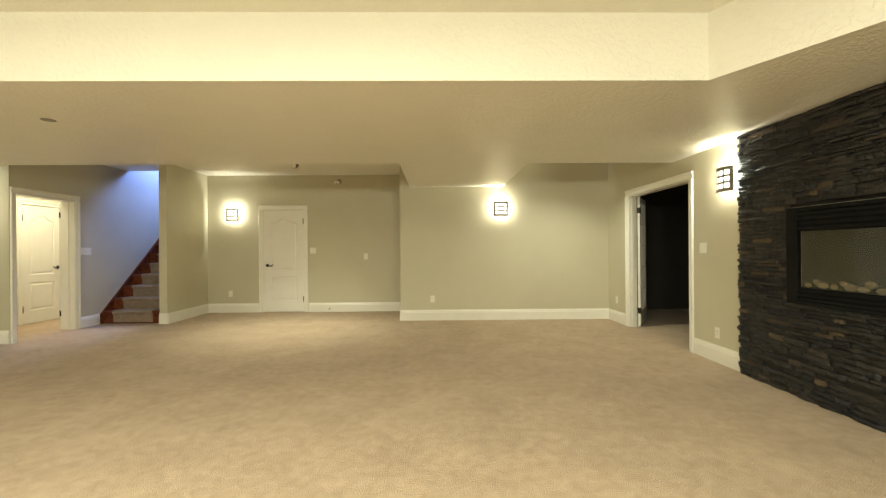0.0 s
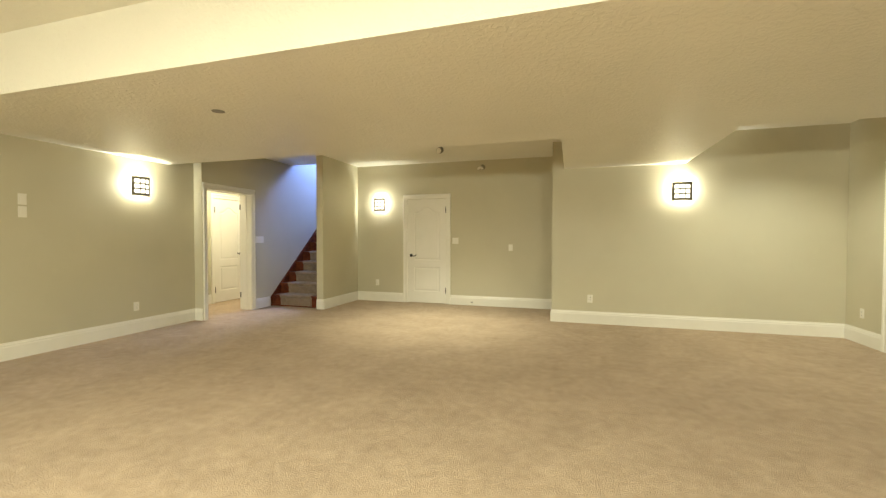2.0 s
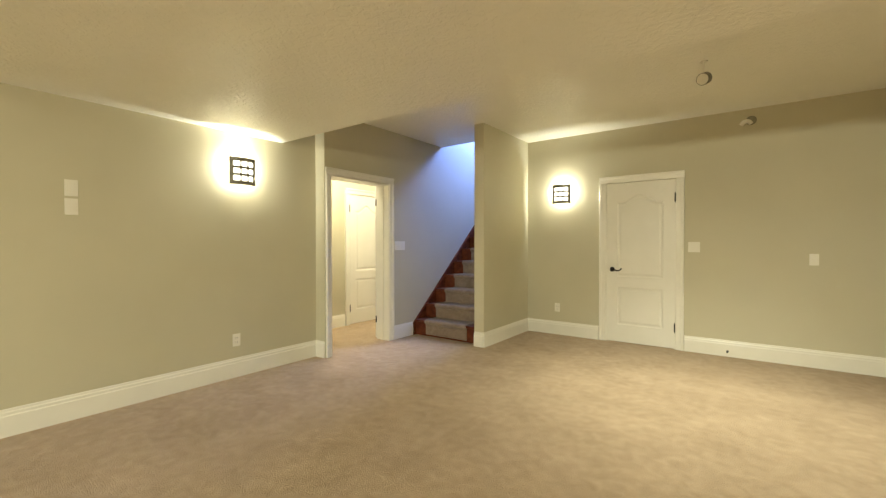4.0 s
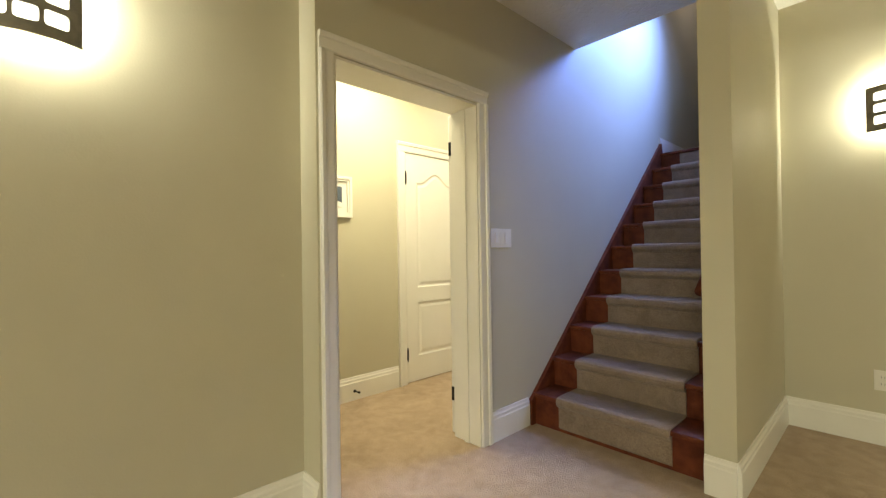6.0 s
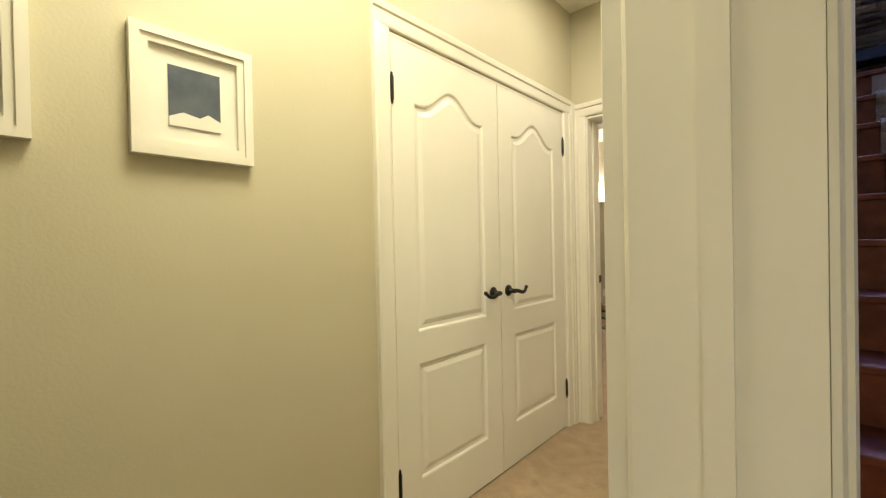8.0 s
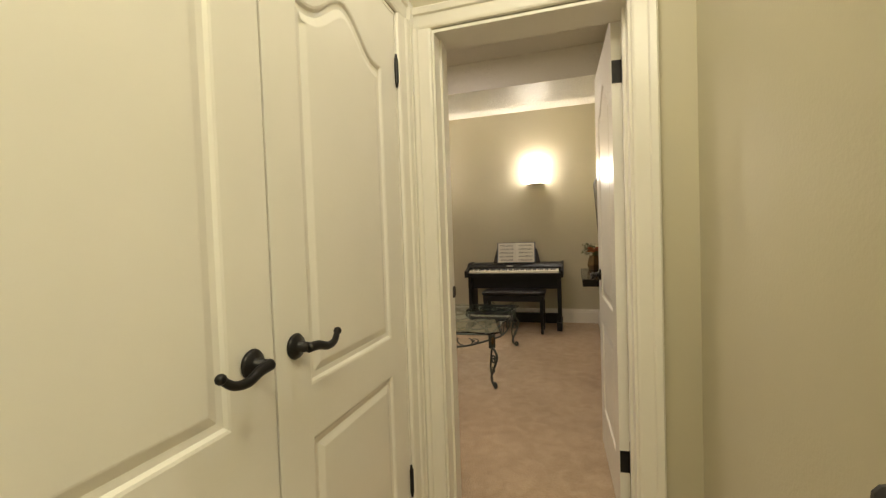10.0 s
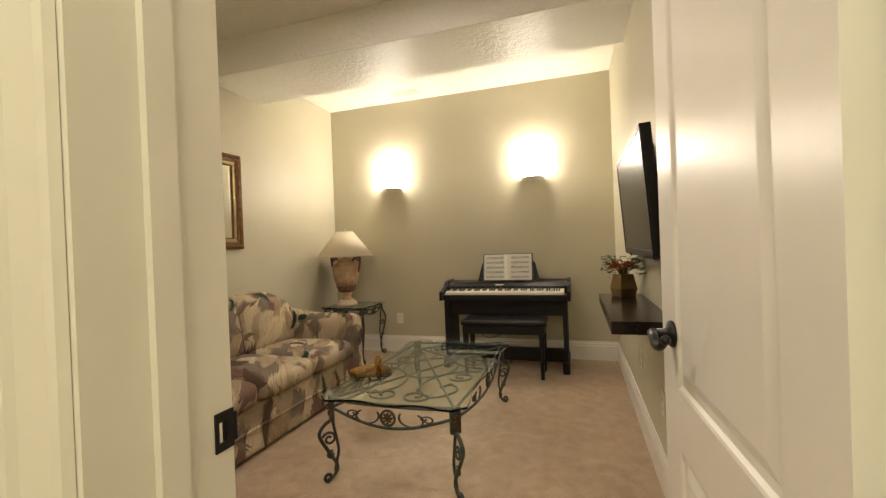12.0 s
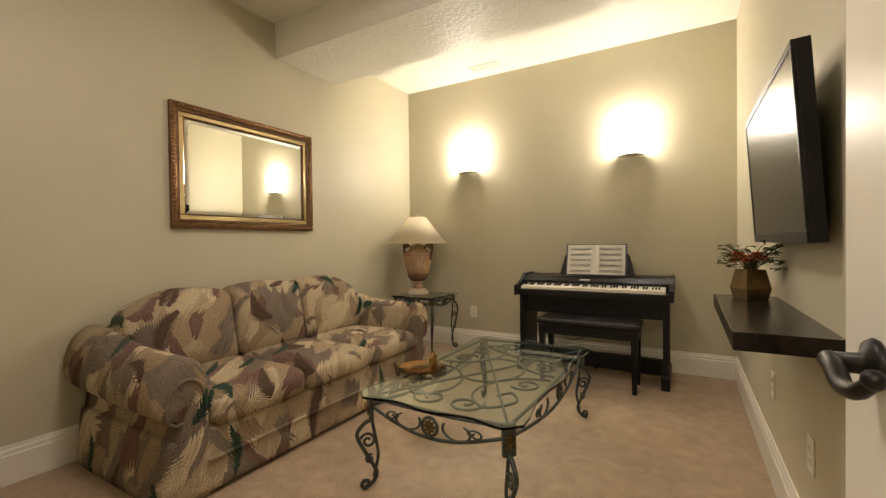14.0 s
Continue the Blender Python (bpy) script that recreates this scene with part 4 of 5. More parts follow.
def half_round_sconce(m):
    t = thing("wall_lamp", m, "lit frosted half-round wall lamp with chrome base", "wall lamp", "frosted wall lamps")
    n = 16
    ring = [(0.11 * math.cos(math.pi + math.pi * i / n), 0.115 * math.sin(math.pi + math.pi * i / n)) for i in range(n + 1)]
    bm = bmesh.new()
    lo, hi = [bm.verts.new((x, y - 0.002, 0.012)) for x, y in ring], [bm.verts.new((x * 1.06, y * 1.06 - 0.002, 0.215)) for x, y in ring]
    il, ih = [bm.verts.new((x * 0.95, y * 0.95 - 0.002, 0.012)) for x, y in ring], [bm.verts.new((x, y - 0.002, 0.215)) for x, y in ring]
    for a, b in ((lo, hi), (hi, ih), (ih, il), (il, lo)):
        for i in range(n):
            bm.faces.new((a[i], a[i + 1], b[i + 1], b[i]))
    part("shade", bm, M_SCONCE2, t, "glowing frosted glass shade", True)
    bm = bmesh.new()
    prism(bm, [(x * 1.03, y * 1.03 - 0.002) for x, y in ring], 0.0, 0.012)
    part("base_band", bm, M_CHROME, t, "chrome bottom band")
    return t


for x in (-8.206, -6.636):
    half_round_sconce(pose(x, YP - 0.001, 1.838))
    lamp("frosted_lamp_bulb", "POINT", pose(x, YP - 0.10, 2.02), 15, PIANOW, 0.05)


# ---------- switches, outlets, small fixtures ----------


def plate(m, w, h, kind, label):
    t = thing("switch_plate" if kind == "switch" else "wall_outlet", m, label, "light switch" if kind == "switch" else "outlet")
    part("plate", boxes((-w / 2, -0.006, -h / 2, w / 2, -0.0005, h / 2), bevel=0.002), M_PLASTIC, t)
    if kind == "switch":
        n = max(1, round(w / 0.06))
        for i in range(n):
            c = (i - (n - 1) / 2) * 0.046
            part("rocker", boxes((c - 0.016, -0.010, -0.034, c + 0.016, -0.006, 0.034), bevel=0.0015), M_PLASTIC, t)
    else:
        for c in (-0.02, 0.02):
            part("socket", boxes((-0.017, -0.009, c - 0.015, 0.017, -0.006, c + 0.015), bevel=0.002), M_PLASTIC, t)
            part("slots", boxes((-0.008, -0.0095, c - 0.005, -0.006, -0.009, c + 0.006), (0.006, -0.0095, c - 0.005, 0.008, -0.009, c + 0.006)), M_INK, t)
    return t


SW, OU = "white plastic light switch plate on the wall", "white plastic outlet plate above the baseboard"
for x, y, z, a, w, h, kind in ((XL, 3.262, 1.672, 90, 0.075, 0.118, "switch"), (XL, 3.262, 1.538, 90, 0.075, 0.118, "switch"), (XL, 4.455, 0.352, 90, 0.075, 0.118, "outlet"), (XJ, 6.60, 1.242, 90, 0.20, 0.118, "switch"),
                               (-2.262, YA, 1.226, 0, 0.12, 0.118, "switch"), (-1.208, YA, 1.102, 0, 0.075, 0.118, "switch"), (-3.905, YA, 0.375, 0, 0.075, 0.118, "outlet"), (0.135, YB, 0.37, 0, 0.075, 0.118, "outlet"),
                               (XR, 4.34, 1.228, 270, 0.12, 0.118, "switch"), (XR, 4.11, 0.315, 270, 0.075, 0.118, "outlet"), (XR, 6.62, 0.368, 270, 0.075, 0.118, "outlet"),
                               (-8.172, YP, 0.378, 0, 0.075, 0.118, "outlet"), (PXR, 10.956, 0.437, 270, 0.075, 0.118, "outlet"), (PXR, 10.279, 0.415, 270, 0.075, 0.118, "outlet")):
    plate(pose(x, y, z, 0, 0, a), w, h, kind, SW if kind == "switch" else OU)


def door_stop(m):
    t = thing("door_stop", m, "small black spring door stop on the baseboard", "door stop")
    bm = bmesh.new()
    tube(bm, [(0, -0.017, 0), (0, -0.022, 0)], 0.012, 10)
    tube(bm, [(0, -0.022, 0), (0, -0.075, 0.004)], 0.0055, 8)
    part("rod", bm, M_BLACK, t)
    bm = bmesh.new()
    tube(bm, [(0, -0.075, 0.004), (0, -0.088, 0.005)], 0.009, 10)
    part("tip", bm, M_BLACK, t)


door_stop(pose(XHL, 6.28, 0.072, 0, 0, 90))
door_stop(pose(-1.93, YA, 0.06))
# open round speaker hole in the soffit, and wires left hanging from the alcove ceiling
bm = bmesh.new()
lathe(bm, [(0.052, SOFFIT - 0.003), (0.052, SOFFIT - 0.001)], 28, (-2.965, 3.142))
tagged(make("ceiling_speaker", bm, M_METAL), "round dark speaker opening in the ceiling", "ceiling speaker")
t = thing("ceiling_spotlight", pose(-2.05, 6.38, CEIL), "small round spotlight hanging on a short ceiling stem", "spotlight")
bm = bmesh.new()
tube(bm, [(0, 0, -0.001), (0, 0, -0.10)], 0.006, 8)
lathe(bm, [(0.028, -0.008), (0.028, -0.0005)], 16)
part("stem", bm, M_PLASTIC, t)
bm = bmesh.new()
tube(bm, [(0.012, 0.035, -0.125), (0.0, 0.0, -0.14), (-0.006, -0.02, -0.148)], 0.048, 18)
part("head", bm, M_METAL, t, "dark can with pale rim", True)
bm = bmesh.new()
tube(bm, [(-0.006, -0.0205, -0.1482), (-0.0068, -0.023, -0.149)], 0.043, 18)
part("lens", bm, M_PLASTIC, t)
t = thing("wall_bracket", pose(-1.755, YA, 2.594), "small white bracket over a dark cable hole", "bracket")
bm = bmesh.new()
tube(bm, [(0.02, -0.004, 0.012), (0.02, -0.0005, 0.012)], 0.05, 18)
part("cable_hole", bm, M_METAL, t)
bm = bmesh.new()
tube(bm, curve([(-0.07, -0.012, -0.03), (-0.045, -0.02, 0.0), (0.0, -0.024, 0.0), (0.02, -0.02, -0.03)], 4), 0.022, 10)
part("bracket_arm", bm, M_PLASTIC, t, smooth=True)
# ceiling register of the piano room
t = thing("ceiling_vent", pose(-7.91, 12.30, PCEIL), "white slotted air register in the ceiling", "vent")
part("frame", boxes((-0.15, -0.065, -0.006, 0.15, -0.05, -0.0005), (-0.15, 0.05, -0.006, 0.15, 0.065, -0.0005), (-0.15, -0.05, -0.006, -0.135, 0.05, -0.0005), (0.135, -0.05, -0.006, 0.15, 0.05, -0.0005)), M_TRIM, t)
part("backing", boxes((-0.135, -0.05, -0.002, 0.135, 0.05, -0.0008)), M_METAL, t)
for i in range(16):
    part("slat", boxes((-0.13 + i * 0.0166, -0.05, -0.005, -0.12 + i * 0.0166, 0.05, -0.002)), M_TRIM, t)

# ---------- hall pictures ----------
for y in (6.13, 5.67):
    t = thing("framed_picture", pose(XHL, y, 1.60, 0, 0, 90), "small white framed picture with a wide mat on the hall wall", "picture", "hall pictures")
    w, h = 0.145, 0.16
    for a, b, d in ((0.0, 0.022, 0.028), (0.022, 0.040, 0.022)):
        bm = bmesh.new()
        box(bm, -w + a, -d, -h + a, w - a, -0.002, -h + b), box(bm, -w + a, -d, h - b, w - a, -0.002, h - a)
        box(bm, -w + a, -d, -h + b, -w + b, -0.002, h - b), box(bm, w - b, -d, -h + b, w - a, -0.002, h - b)
        part("frame_moulding", bm, M_TRIM, t)
    part("mat", boxes((-w + 0.04, -0.010, -h + 0.04, w - 0.04, -0.002, h - 0.04)), M_PAPER, t)
    part("print", boxes((-0.062, -0.0125, -0.078, 0.062, -0.010, 0.078)), M_PHOTO, t, "dark blue print with pale rocks")
    bm = bmesh.new()
    prism(bm, [(-0.062, -0.078), (0.062, -0.078), (0.062, -0.05), (0.03, -0.035), (0.01, -0.048), (-0.03, -0.04), (-0.062, -0.055)], -0.0140, -0.0125, "y")
    part("print_rocks", bm, M_PAPER, t, "pale rocks in the print")

# ---------- piano room: sofa ----------
SX0, SX1, SY0, SY1 = -8.95, -8.035, 9.395, 11.45
sofa = thing("sofa", pose(0, 0, 0), "three-seat rolled-arm sofa in cream, mauve and green leaf upholstery", "sofa")


def skirt_flare(q):
    k = max(0.0, (0.30 - q.z) / 0.30)
    cx, cy = (SX0 + SX1) / 2, (SY0 + SY1) / 2
    return (q.x + (0.02 * k if q.x > cx else 0.0), q.y + 0.03 * k * (1 if q.y > cy else -1) * min(1, abs(q.y - cy) / 1.0), q.z)


bm = bmesh.new()
soft_block(bm, (SX0 + 0.02, SY0 + 0.05, 0.012), (SX1 - 0.015, SY1 - 0.05, 0.30), 0.035, 12, shape=skirt_flare)
part("base", bm, M_FABRIC, sofa, smooth=True)
bm = bmesh.new()
tube(bm, [(SX1 + 0.002, SY0 + 0.20, 0.165), (SX1 + 0.002, SY1 - 0.20, 0.165)], 0.009, 8)
part("welt", bm, M_FABRIC, sofa, smooth=True)
inner0, inner1 = SY0 + 0.228, SY1 - 0.232
wid = (inner1 - inner0) / 3
for i in range(3):
    bm = bmesh.new()
    a, b = inner0 + i * wid, inner0 + (i + 1) * wid
    soft_block(bm, (SX0 + 0.28, a + 0.004, 0.285), (SX1 + 0.015, b - 0.004, 0.435), 0.055, 10, (0.02, 0.0, 0.022))
    part("seat_cushion", bm, M_FABRIC, sofa, smooth=True)


def lean(q):
    """Tips the back cushions rearwards as they rise."""
    return (q.x - 0.20 * (q.z - 0.40), q.y, q.z)


for i in range(3):
    bm = bmesh.new()
    a, b = inner0 + i * wid - (0.07 if i == 0 else 0), inner0 + (i + 1) * wid + (0.07 if i == 2 else 0)
    mid = (a + b) / 2

    def crown(q, mid=mid, half=(b - a) / 2, i=i):
        x, y, z = lean(q)
        u = (y - mid) / half
        drop = 0.016 * u * u + (0.09 * max(0, -u) ** 1.5 if i == 0 else 0) + (0.09 * max(0, u) ** 1.5 if i == 2 else 0)
        return (x, y, z - drop * max(0, (z - 0.45) / 0.38))
    soft_block(bm, (SX0 + 0.13, a + 0.006, 0.40), (SX0 + 0.36, b - 0.006, 0.845), 0.06, 12, (0.05, 0.0, 0.015), crown)
    part("back_cushion", bm, M_FABRIC, sofa, smooth=True)
bm = bmesh.new()


def camel(q):
    u = (q.y - (SY0 + SY1) / 2) / ((SY1 - SY0) / 2)
    return (q.x, q.y, q.z - 0.17 * abs(u) ** 2.4 * max(0, (q.z - 0.3) / 0.5))


soft_block(bm, (SX0, SY0 + 0.10, 0.05), (SX0 + 0.17, SY1 - 0.10, 0.80), 0.06, 14, shape=camel)
part("backrest", bm, M_FABRIC, sofa, smooth=True)
for s, y in ((-1, SY0 + 0.15), (1, SY1 - 0.15)):
    # rolled arm: an upright panel swelling into a scroll that drops towards the back
    prof = [(-0.115, 0.02), (-0.078, 0.28), (-0.066, 0.40), (-0.105, 0.405), (-0.148, 0.445), (-0.158, 0.52), (-0.120, 0.612), (-0.050, 0.655), (0.020, 0.640), (0.060, 0.590), (0.074, 0.49), (0.076, 0.30), (0.076, 0.02)]
    prof = [(p.x, p.y) for p in curve([(a, b, 0) for a, b in prof], 4)]
    bm = bmesh.new()
    rows = []
    xs = [SX1 - 0.022, SX1 - 0.024, SX1 - 0.034, SX1 - 0.06, SX1 - 0.2, SX1 - 0.45, SX0 + 0.35, SX0 + 0.2, SX0 + 0.02]
    sc = [0.70, 0.90, 0.975, 1.0, 1.0, 1.0, 1.0, 1.0, 0.98]
    for k, x in enumerate(xs):
        back = max(0, (SX0 + 0.5 - x) / 0.5)
        row = []
        for a, b in prof:
            zz = 0.32 + (b - 0.32) * (sc[k] if b > 0.32 else 1 - (1 - sc[k]) * 0.15)
            row.append(bm.verts.new((x, y - s * a * sc[k], zz - 0.025 + 0.07 * back * max(0, (b - 0.35) / 0.28))))
        rows.append(row)
    for p, q in zip(rows, rows[1:]):
        for i in range(len(prof) - 1):
            bm.faces.new((p[i], p[i + 1], q[i + 1], q[i]))
        bm.faces.new((p[-1], p[0], q[0], q[-1]))
    bm.faces.new(rows[0])
    bm.faces.new(rows[-1][::-1])
    part("arm", bm, M_FABRIC, sofa, "rolled upholstered arm", True)
    # gathered panel down the front of the arm, with piping
    bm = bmesh.new()
    pts = [(SX1 - 0.020, y - s * a * 0.70, 0.32 + (b - 0.32) * 0.72 - 0.025 if b > 0.32 else b) for a, b in prof[2:-2]]
    tube(bm, pts, 0.008, 8)
    part("arm_piping", bm, M_FABRIC, sofa, smooth=True)

# ---------- wrought-iron tables ----------


def table_outline(hx, hy, cut, wave, n=14):
    """Glass outline: clipped corners and bowed sides."""
    pts = []
    for k, (ax, ay, bx, by) in enumerate(((-hx + cut, -hy, hx - cut, -hy), (hx, -hy + cut, hx, hy - cut), (hx - cut, hy, -hx + cut, hy), (-hx, hy - cut, -hx, -hy + cut))):
        nx, ny = ((0, -1), (1, 0), (0, 1), (-1, 0))[k]
        for i in range(n + 1):
            t = i / n
            w = -wave * (1 - math.cos(4 * math.pi * t)) * 0.5
            pts.append((ax + (bx - ax) * t + nx * w, ay + (by - ay) * t + ny * w))
    return pts


def iron_leg(parent, x, y, z, sx, sy, bow):
    """A scrolled S-shaped leg at a corner; sx and sy point away from the table's middle."""
    d = Vector((sx, sy, 0)).normalized()
    o = Vector((x, y, 0))
    up = Vector((0, 0, 1))
    bm = bmesh.new()
    main = curve([o + up * z, o + d * bow * 0.45 + up * z * 0.93, o + d * bow * 0.75 + up * z * 0.78, o + d * bow * 0.25 + up * z * 0.5, o - d * bow * 0.25 + up * z * 0.25, o - d * bow * 0.05 + up * 0.035, o + d * bow * 0.30 + up * 0.012], 6)
    tube(bm, main, 0.0095, 8, 0.0085)
    part("leg", bm, M_IRON, parent, "twisted wrought-iron leg", True)
    bm = bmesh.new()
    tube(bm, curve([o + up * z * 0.96 - d * 0.005, o - d * bow * 0.2 + up * z * 0.75, o - d * bow * 0.35 + up * z * 0.5, o - d * bow * 0.2 + up * z * 0.3, o - d * bow * 0.1 + up * z * 0.18], 6), 0.0075, 8)
    part("leg_brace", bm, M_IRON, parent, smooth=True)
    bm = bmesh.new()
    tube(bm, spiral(o + d * bow * 0.18 + up * z * 0.70, d, up, bow * 0.42, bow * 0.10, 0.4, 1.35), 0.0065, 8)
    tube(bm, spiral(o + d * bow * 0.10 + up * z * 0.44, d, up, bow * 0.25, bow * 0.08, 2.0, -1.1), 0.0055, 8)
    part("leg_scroll", bm, M_IRON, parent, smooth=True)
    bm = bmesh.new()
    tube(bm, spiral(o + d * bow * 0.30 + up * 0.030, d, up, 0.022, 0.008, -1.6, 1.1, 14), 0.0085, 8)
    part("foot_scroll", bm, M_IRON, parent, smooth=True)


def corner_block(parent, x, y, z0, z1, sx, sy):
    bm = bmesh.new()
    box(bm, -0.026, -0.010, z0, 0.026, 0.010, z1, bevel=0.002)
    rot = Matrix.Translation((x, y, 0)) @ Matrix.Rotation(math.atan2(sy, sx) - math.pi / 2, 4, "Z")
    bmesh.ops.transform(bm, matrix=rot, verts=bm.verts)
    block = part("corner_block", bm, M_IRON, parent)
    bm = bmesh.new()
    c = (z0 + z1) / 2
    for k in range(8):
        a = k * math.pi / 4
        tube(bm, [(0.003 * math.cos(a), 0.011, c + 0.003 * math.sin(a)), (0.019 * math.cos(a), 0.013, c + 0.030 * math.sin(a))], 0.004, 6, 0.0055)
    bmesh.ops.transform(bm, matrix=rot, verts=bm.verts)
    part("flower", bm, M_BRASS, block, "aged brass flower ornament")


def apron(parent, a, b, z, sag, out, medal=True):
    """Sagging bar with scrolls and a medallion between two corners."""
    a, b = Vector(a), Vector(b)
    e = (b - a).normalized()
    n = (b - a).length
    o = Vector((e.y, -e.x, 0)) * out
    up = Vector((0, 0, 1))

    def at(t, k):
        return a + e * n * t + o * math.sin(math.pi * t) + up * (z + k)
    bm = bmesh.new()
    tube(bm, [at(i / 20, -sag * (0.35 + 0.65 * math.sin(math.pi * i / 20))) for i in range(21)], 0.0075, 8)
    part("apron_bar", bm, M_IRON, parent, smooth=True)
    bm = bmesh.new()
    tube(bm, [at(i / 20, 0.0) for i in range(21)], 0.0075, 8)
    part("top_bar", bm, M_IRON, parent, smooth=True)
    for s in (-1, 1):
        bm = bmesh.new()
        c = at(0.5 + s * 0.19, -sag * 0.52)
        tube(bm, spiral(c, e * s, up, 0.075, 0.045, 2.6, 0.75), 0.006, 8)
        tube(bm, spiral(c + e * s * 0.075 + up * 0.004, e * s, up, 0.034, 0.010, 3.1, -1.2), 0.0055, 8)
        for v in bm.verts:
            k = (v.co - c).dot(up)
            v.co = v.co - up * k + up * k * min(1.0, sag * 0.42 / 0.075)
        part("apron_scroll", bm, M_IRON, parent, smooth=True)
    if medal:
        c = at(0.5, -sag * 0.5)
        rot = Matrix.Translation(c) @ Matrix.Rotation(math.atan2(e.y, e.x), 4, "Z")
        bm = bmesh.new()
        tube(bm, [(0.036 * math.cos(k * math.pi / 12), -0.008, min(0.036, sag * 0.5) * math.sin(k * math.pi / 12)) for k in range(25)], 0.0065, 8)
        bmesh.ops.transform(bm, matrix=rot, verts=bm.verts)
        ring = part("medallion", bm, M_IRON, parent, smooth=True)
        bm = bmesh.new()
        for k in range(8):
            q = k * math.pi / 4
            tube(bm, [(0, -0.010, 0), (0.026 * math.cos(q), -0.010, min(0.026, sag * 0.36) * math.sin(q))], 0.004, 6, 0.007)
        bmesh.ops.transform(bm, matrix=rot, verts=bm.verts)
        part("flower", bm, M_BRASS, ring, "aged brass flower ornament")


def iron_table(name, m, hx, hy, z, cut, wave, sag, bow, label, category, scrollwork=True, lip=0.045):
    t = thing(name, m, label, category)
    bm = bmesh.new()
    out = table_outline(hx, hy, cut, wave)
    prism(bm, out, z - 0.011, z)
    bmesh.ops.bevel(bm, geom=[e for e in bm.edges if abs(e.verts[0].co.z - e.verts[1].co.z) < 1e-6 and len(e.link_faces) == 2 and any(len(f.verts) > 4 for f in e.link_faces)], offset=0.003, segments=1, affect="EDGES")
    ob = part("glass_top", bm, M_GLASSEDGE, t, "clear glass top with greenish bowed edge")
    ob.visible_shadow = False
    fx, fy, fz = hx - lip, hy - lip, z - 0.022
    corners = [(-fx, -fy), (fx, -fy), (fx, fy), (-fx, fy)]
    for i, (x, y) in enumerate(corners):
        sx, sy = math.copysign(1, x), math.copysign(1, y)
        corner_block(t, x, y, fz - 0.105 if scrollwork else fz - 0.06, z - 0.0115, sx, sy)
        iron_leg(t, x, y, fz - (0.10 if scrollwork else 0.05), sx, sy, bow)
        nx, ny = corners[(i + 1) % 4]
        apron(t, (x, y, 0), (nx, ny, 0), fz, sag, wave * 0.6)
    if scrollwork:
        zz = fz - 0.002
        for s in (-1, 1):
            bm = bmesh.new()
            tube(bm, curve([(-fx * s, -fy, zz), (-fx * s * 0.55, -fy * 0.55, zz), (0, 0, zz - 0.004 * s), (fx * s * 0.55, fy * 0.55, zz), (fx * s, fy, zz)], 8), 0.0065, 8)
            part("cross_bar", bm, M_IRON, t, smooth=True)
        for s in (-1, 1):
            for k in (-1, 1):
                bm = bmesh.new()
                tube(bm, curve([(k * fx * 0.98, s * fy * 0.05, zz), (k * fx * 0.55, s * fy * 0.12, zz), (k * fx * 0.22, s * fy * 0.34, zz), (k * fx * 0.20, s * fy * 0.62, zz), (k * fx * 0.52, s * fy * 0.80, zz), (k * fx * 0.82, s * fy * 0.62, zz), (k * fx * 0.66, s * fy * 0.46, zz), (k * fx * 0.52, s * fy * 0.56, zz)], 7), 0.006, 8)
                part("inner_scroll", bm, M_IRON, t, smooth=True)
                bm = bmesh.new()
                tube(bm, spiral((k * fx * 0.26, s * fy * 0.80, zz), (k, 0, 0), (0, s, 0), 0.085, 0.018, -0.6, 1.3), 0.0055, 8)
                part("inner_scroll", bm, M_IRON, t, smooth=True)
                bm = bmesh.new()
                tube(bm, spiral((k * fx * 0.72, s * fy * 0.24, zz), (k, 0, 0), (0, s, 0), 0.075, 0.018, 2.4, -1.25), 0.0055, 8)
                part("inner_scroll", bm, M_IRON, t, smooth=True)
        bm = bmesh.new()
        tube(bm, [(0.5 * fx * math.cos(k * math.pi / 16), 0.34 * fy * math.sin(k * math.pi / 16), zz + 0.002) for k in range(33)], 0.006, 8)
        part("inner_ring", bm, M_IRON, t, smooth=True)
    return t


iron_table("coffee_table", pose(-7.12, 10.60, 0), 0.388, 0.668, 0.44, 0.06, 0.034, 0.105, 0.085, "scrolled wrought-iron coffee table with bowed glass top", "coffee table", lip=0.060)
iron_table("end_table", pose(-8.56, 12.18, 0), 0.26, 0.26, 0.58, 0.03, 0.02, 0.075, 0.065, "small scrolled wrought-iron end table with glass top", "end table", scrollwork=False)
# amber dish on the coffee table
dish = thing("glass_dish", pose(-7.43, 10.385, 0.4405), "shallow amber glass dish on the coffee table", "dish")
bm = bmesh.new()
lathe(bm, [(0.045, 0.0), (0.09, 0.002), (0.128, 0.010), (0.130, 0.012), (0.124, 0.012), (0.085, 0.006), (0.001, 0.005)], 40)
part("bowl", bm, M_AMBER, dish, smooth=True)
flask = thing("amber_bud_vase", pose(-7.45, 10.53, 0.4405), "small amber glass bud vase beside the dish", "vase")
bm = bmesh.new()
lathe(bm, [(0.014, 0.0), (0.019, 0.004), (0.024, 0.020), (0.020, 0.038), (0.012, 0.050), (0.014, 0.056)], 24)
part("body", bm, M_AMBER, flask, smooth=True)

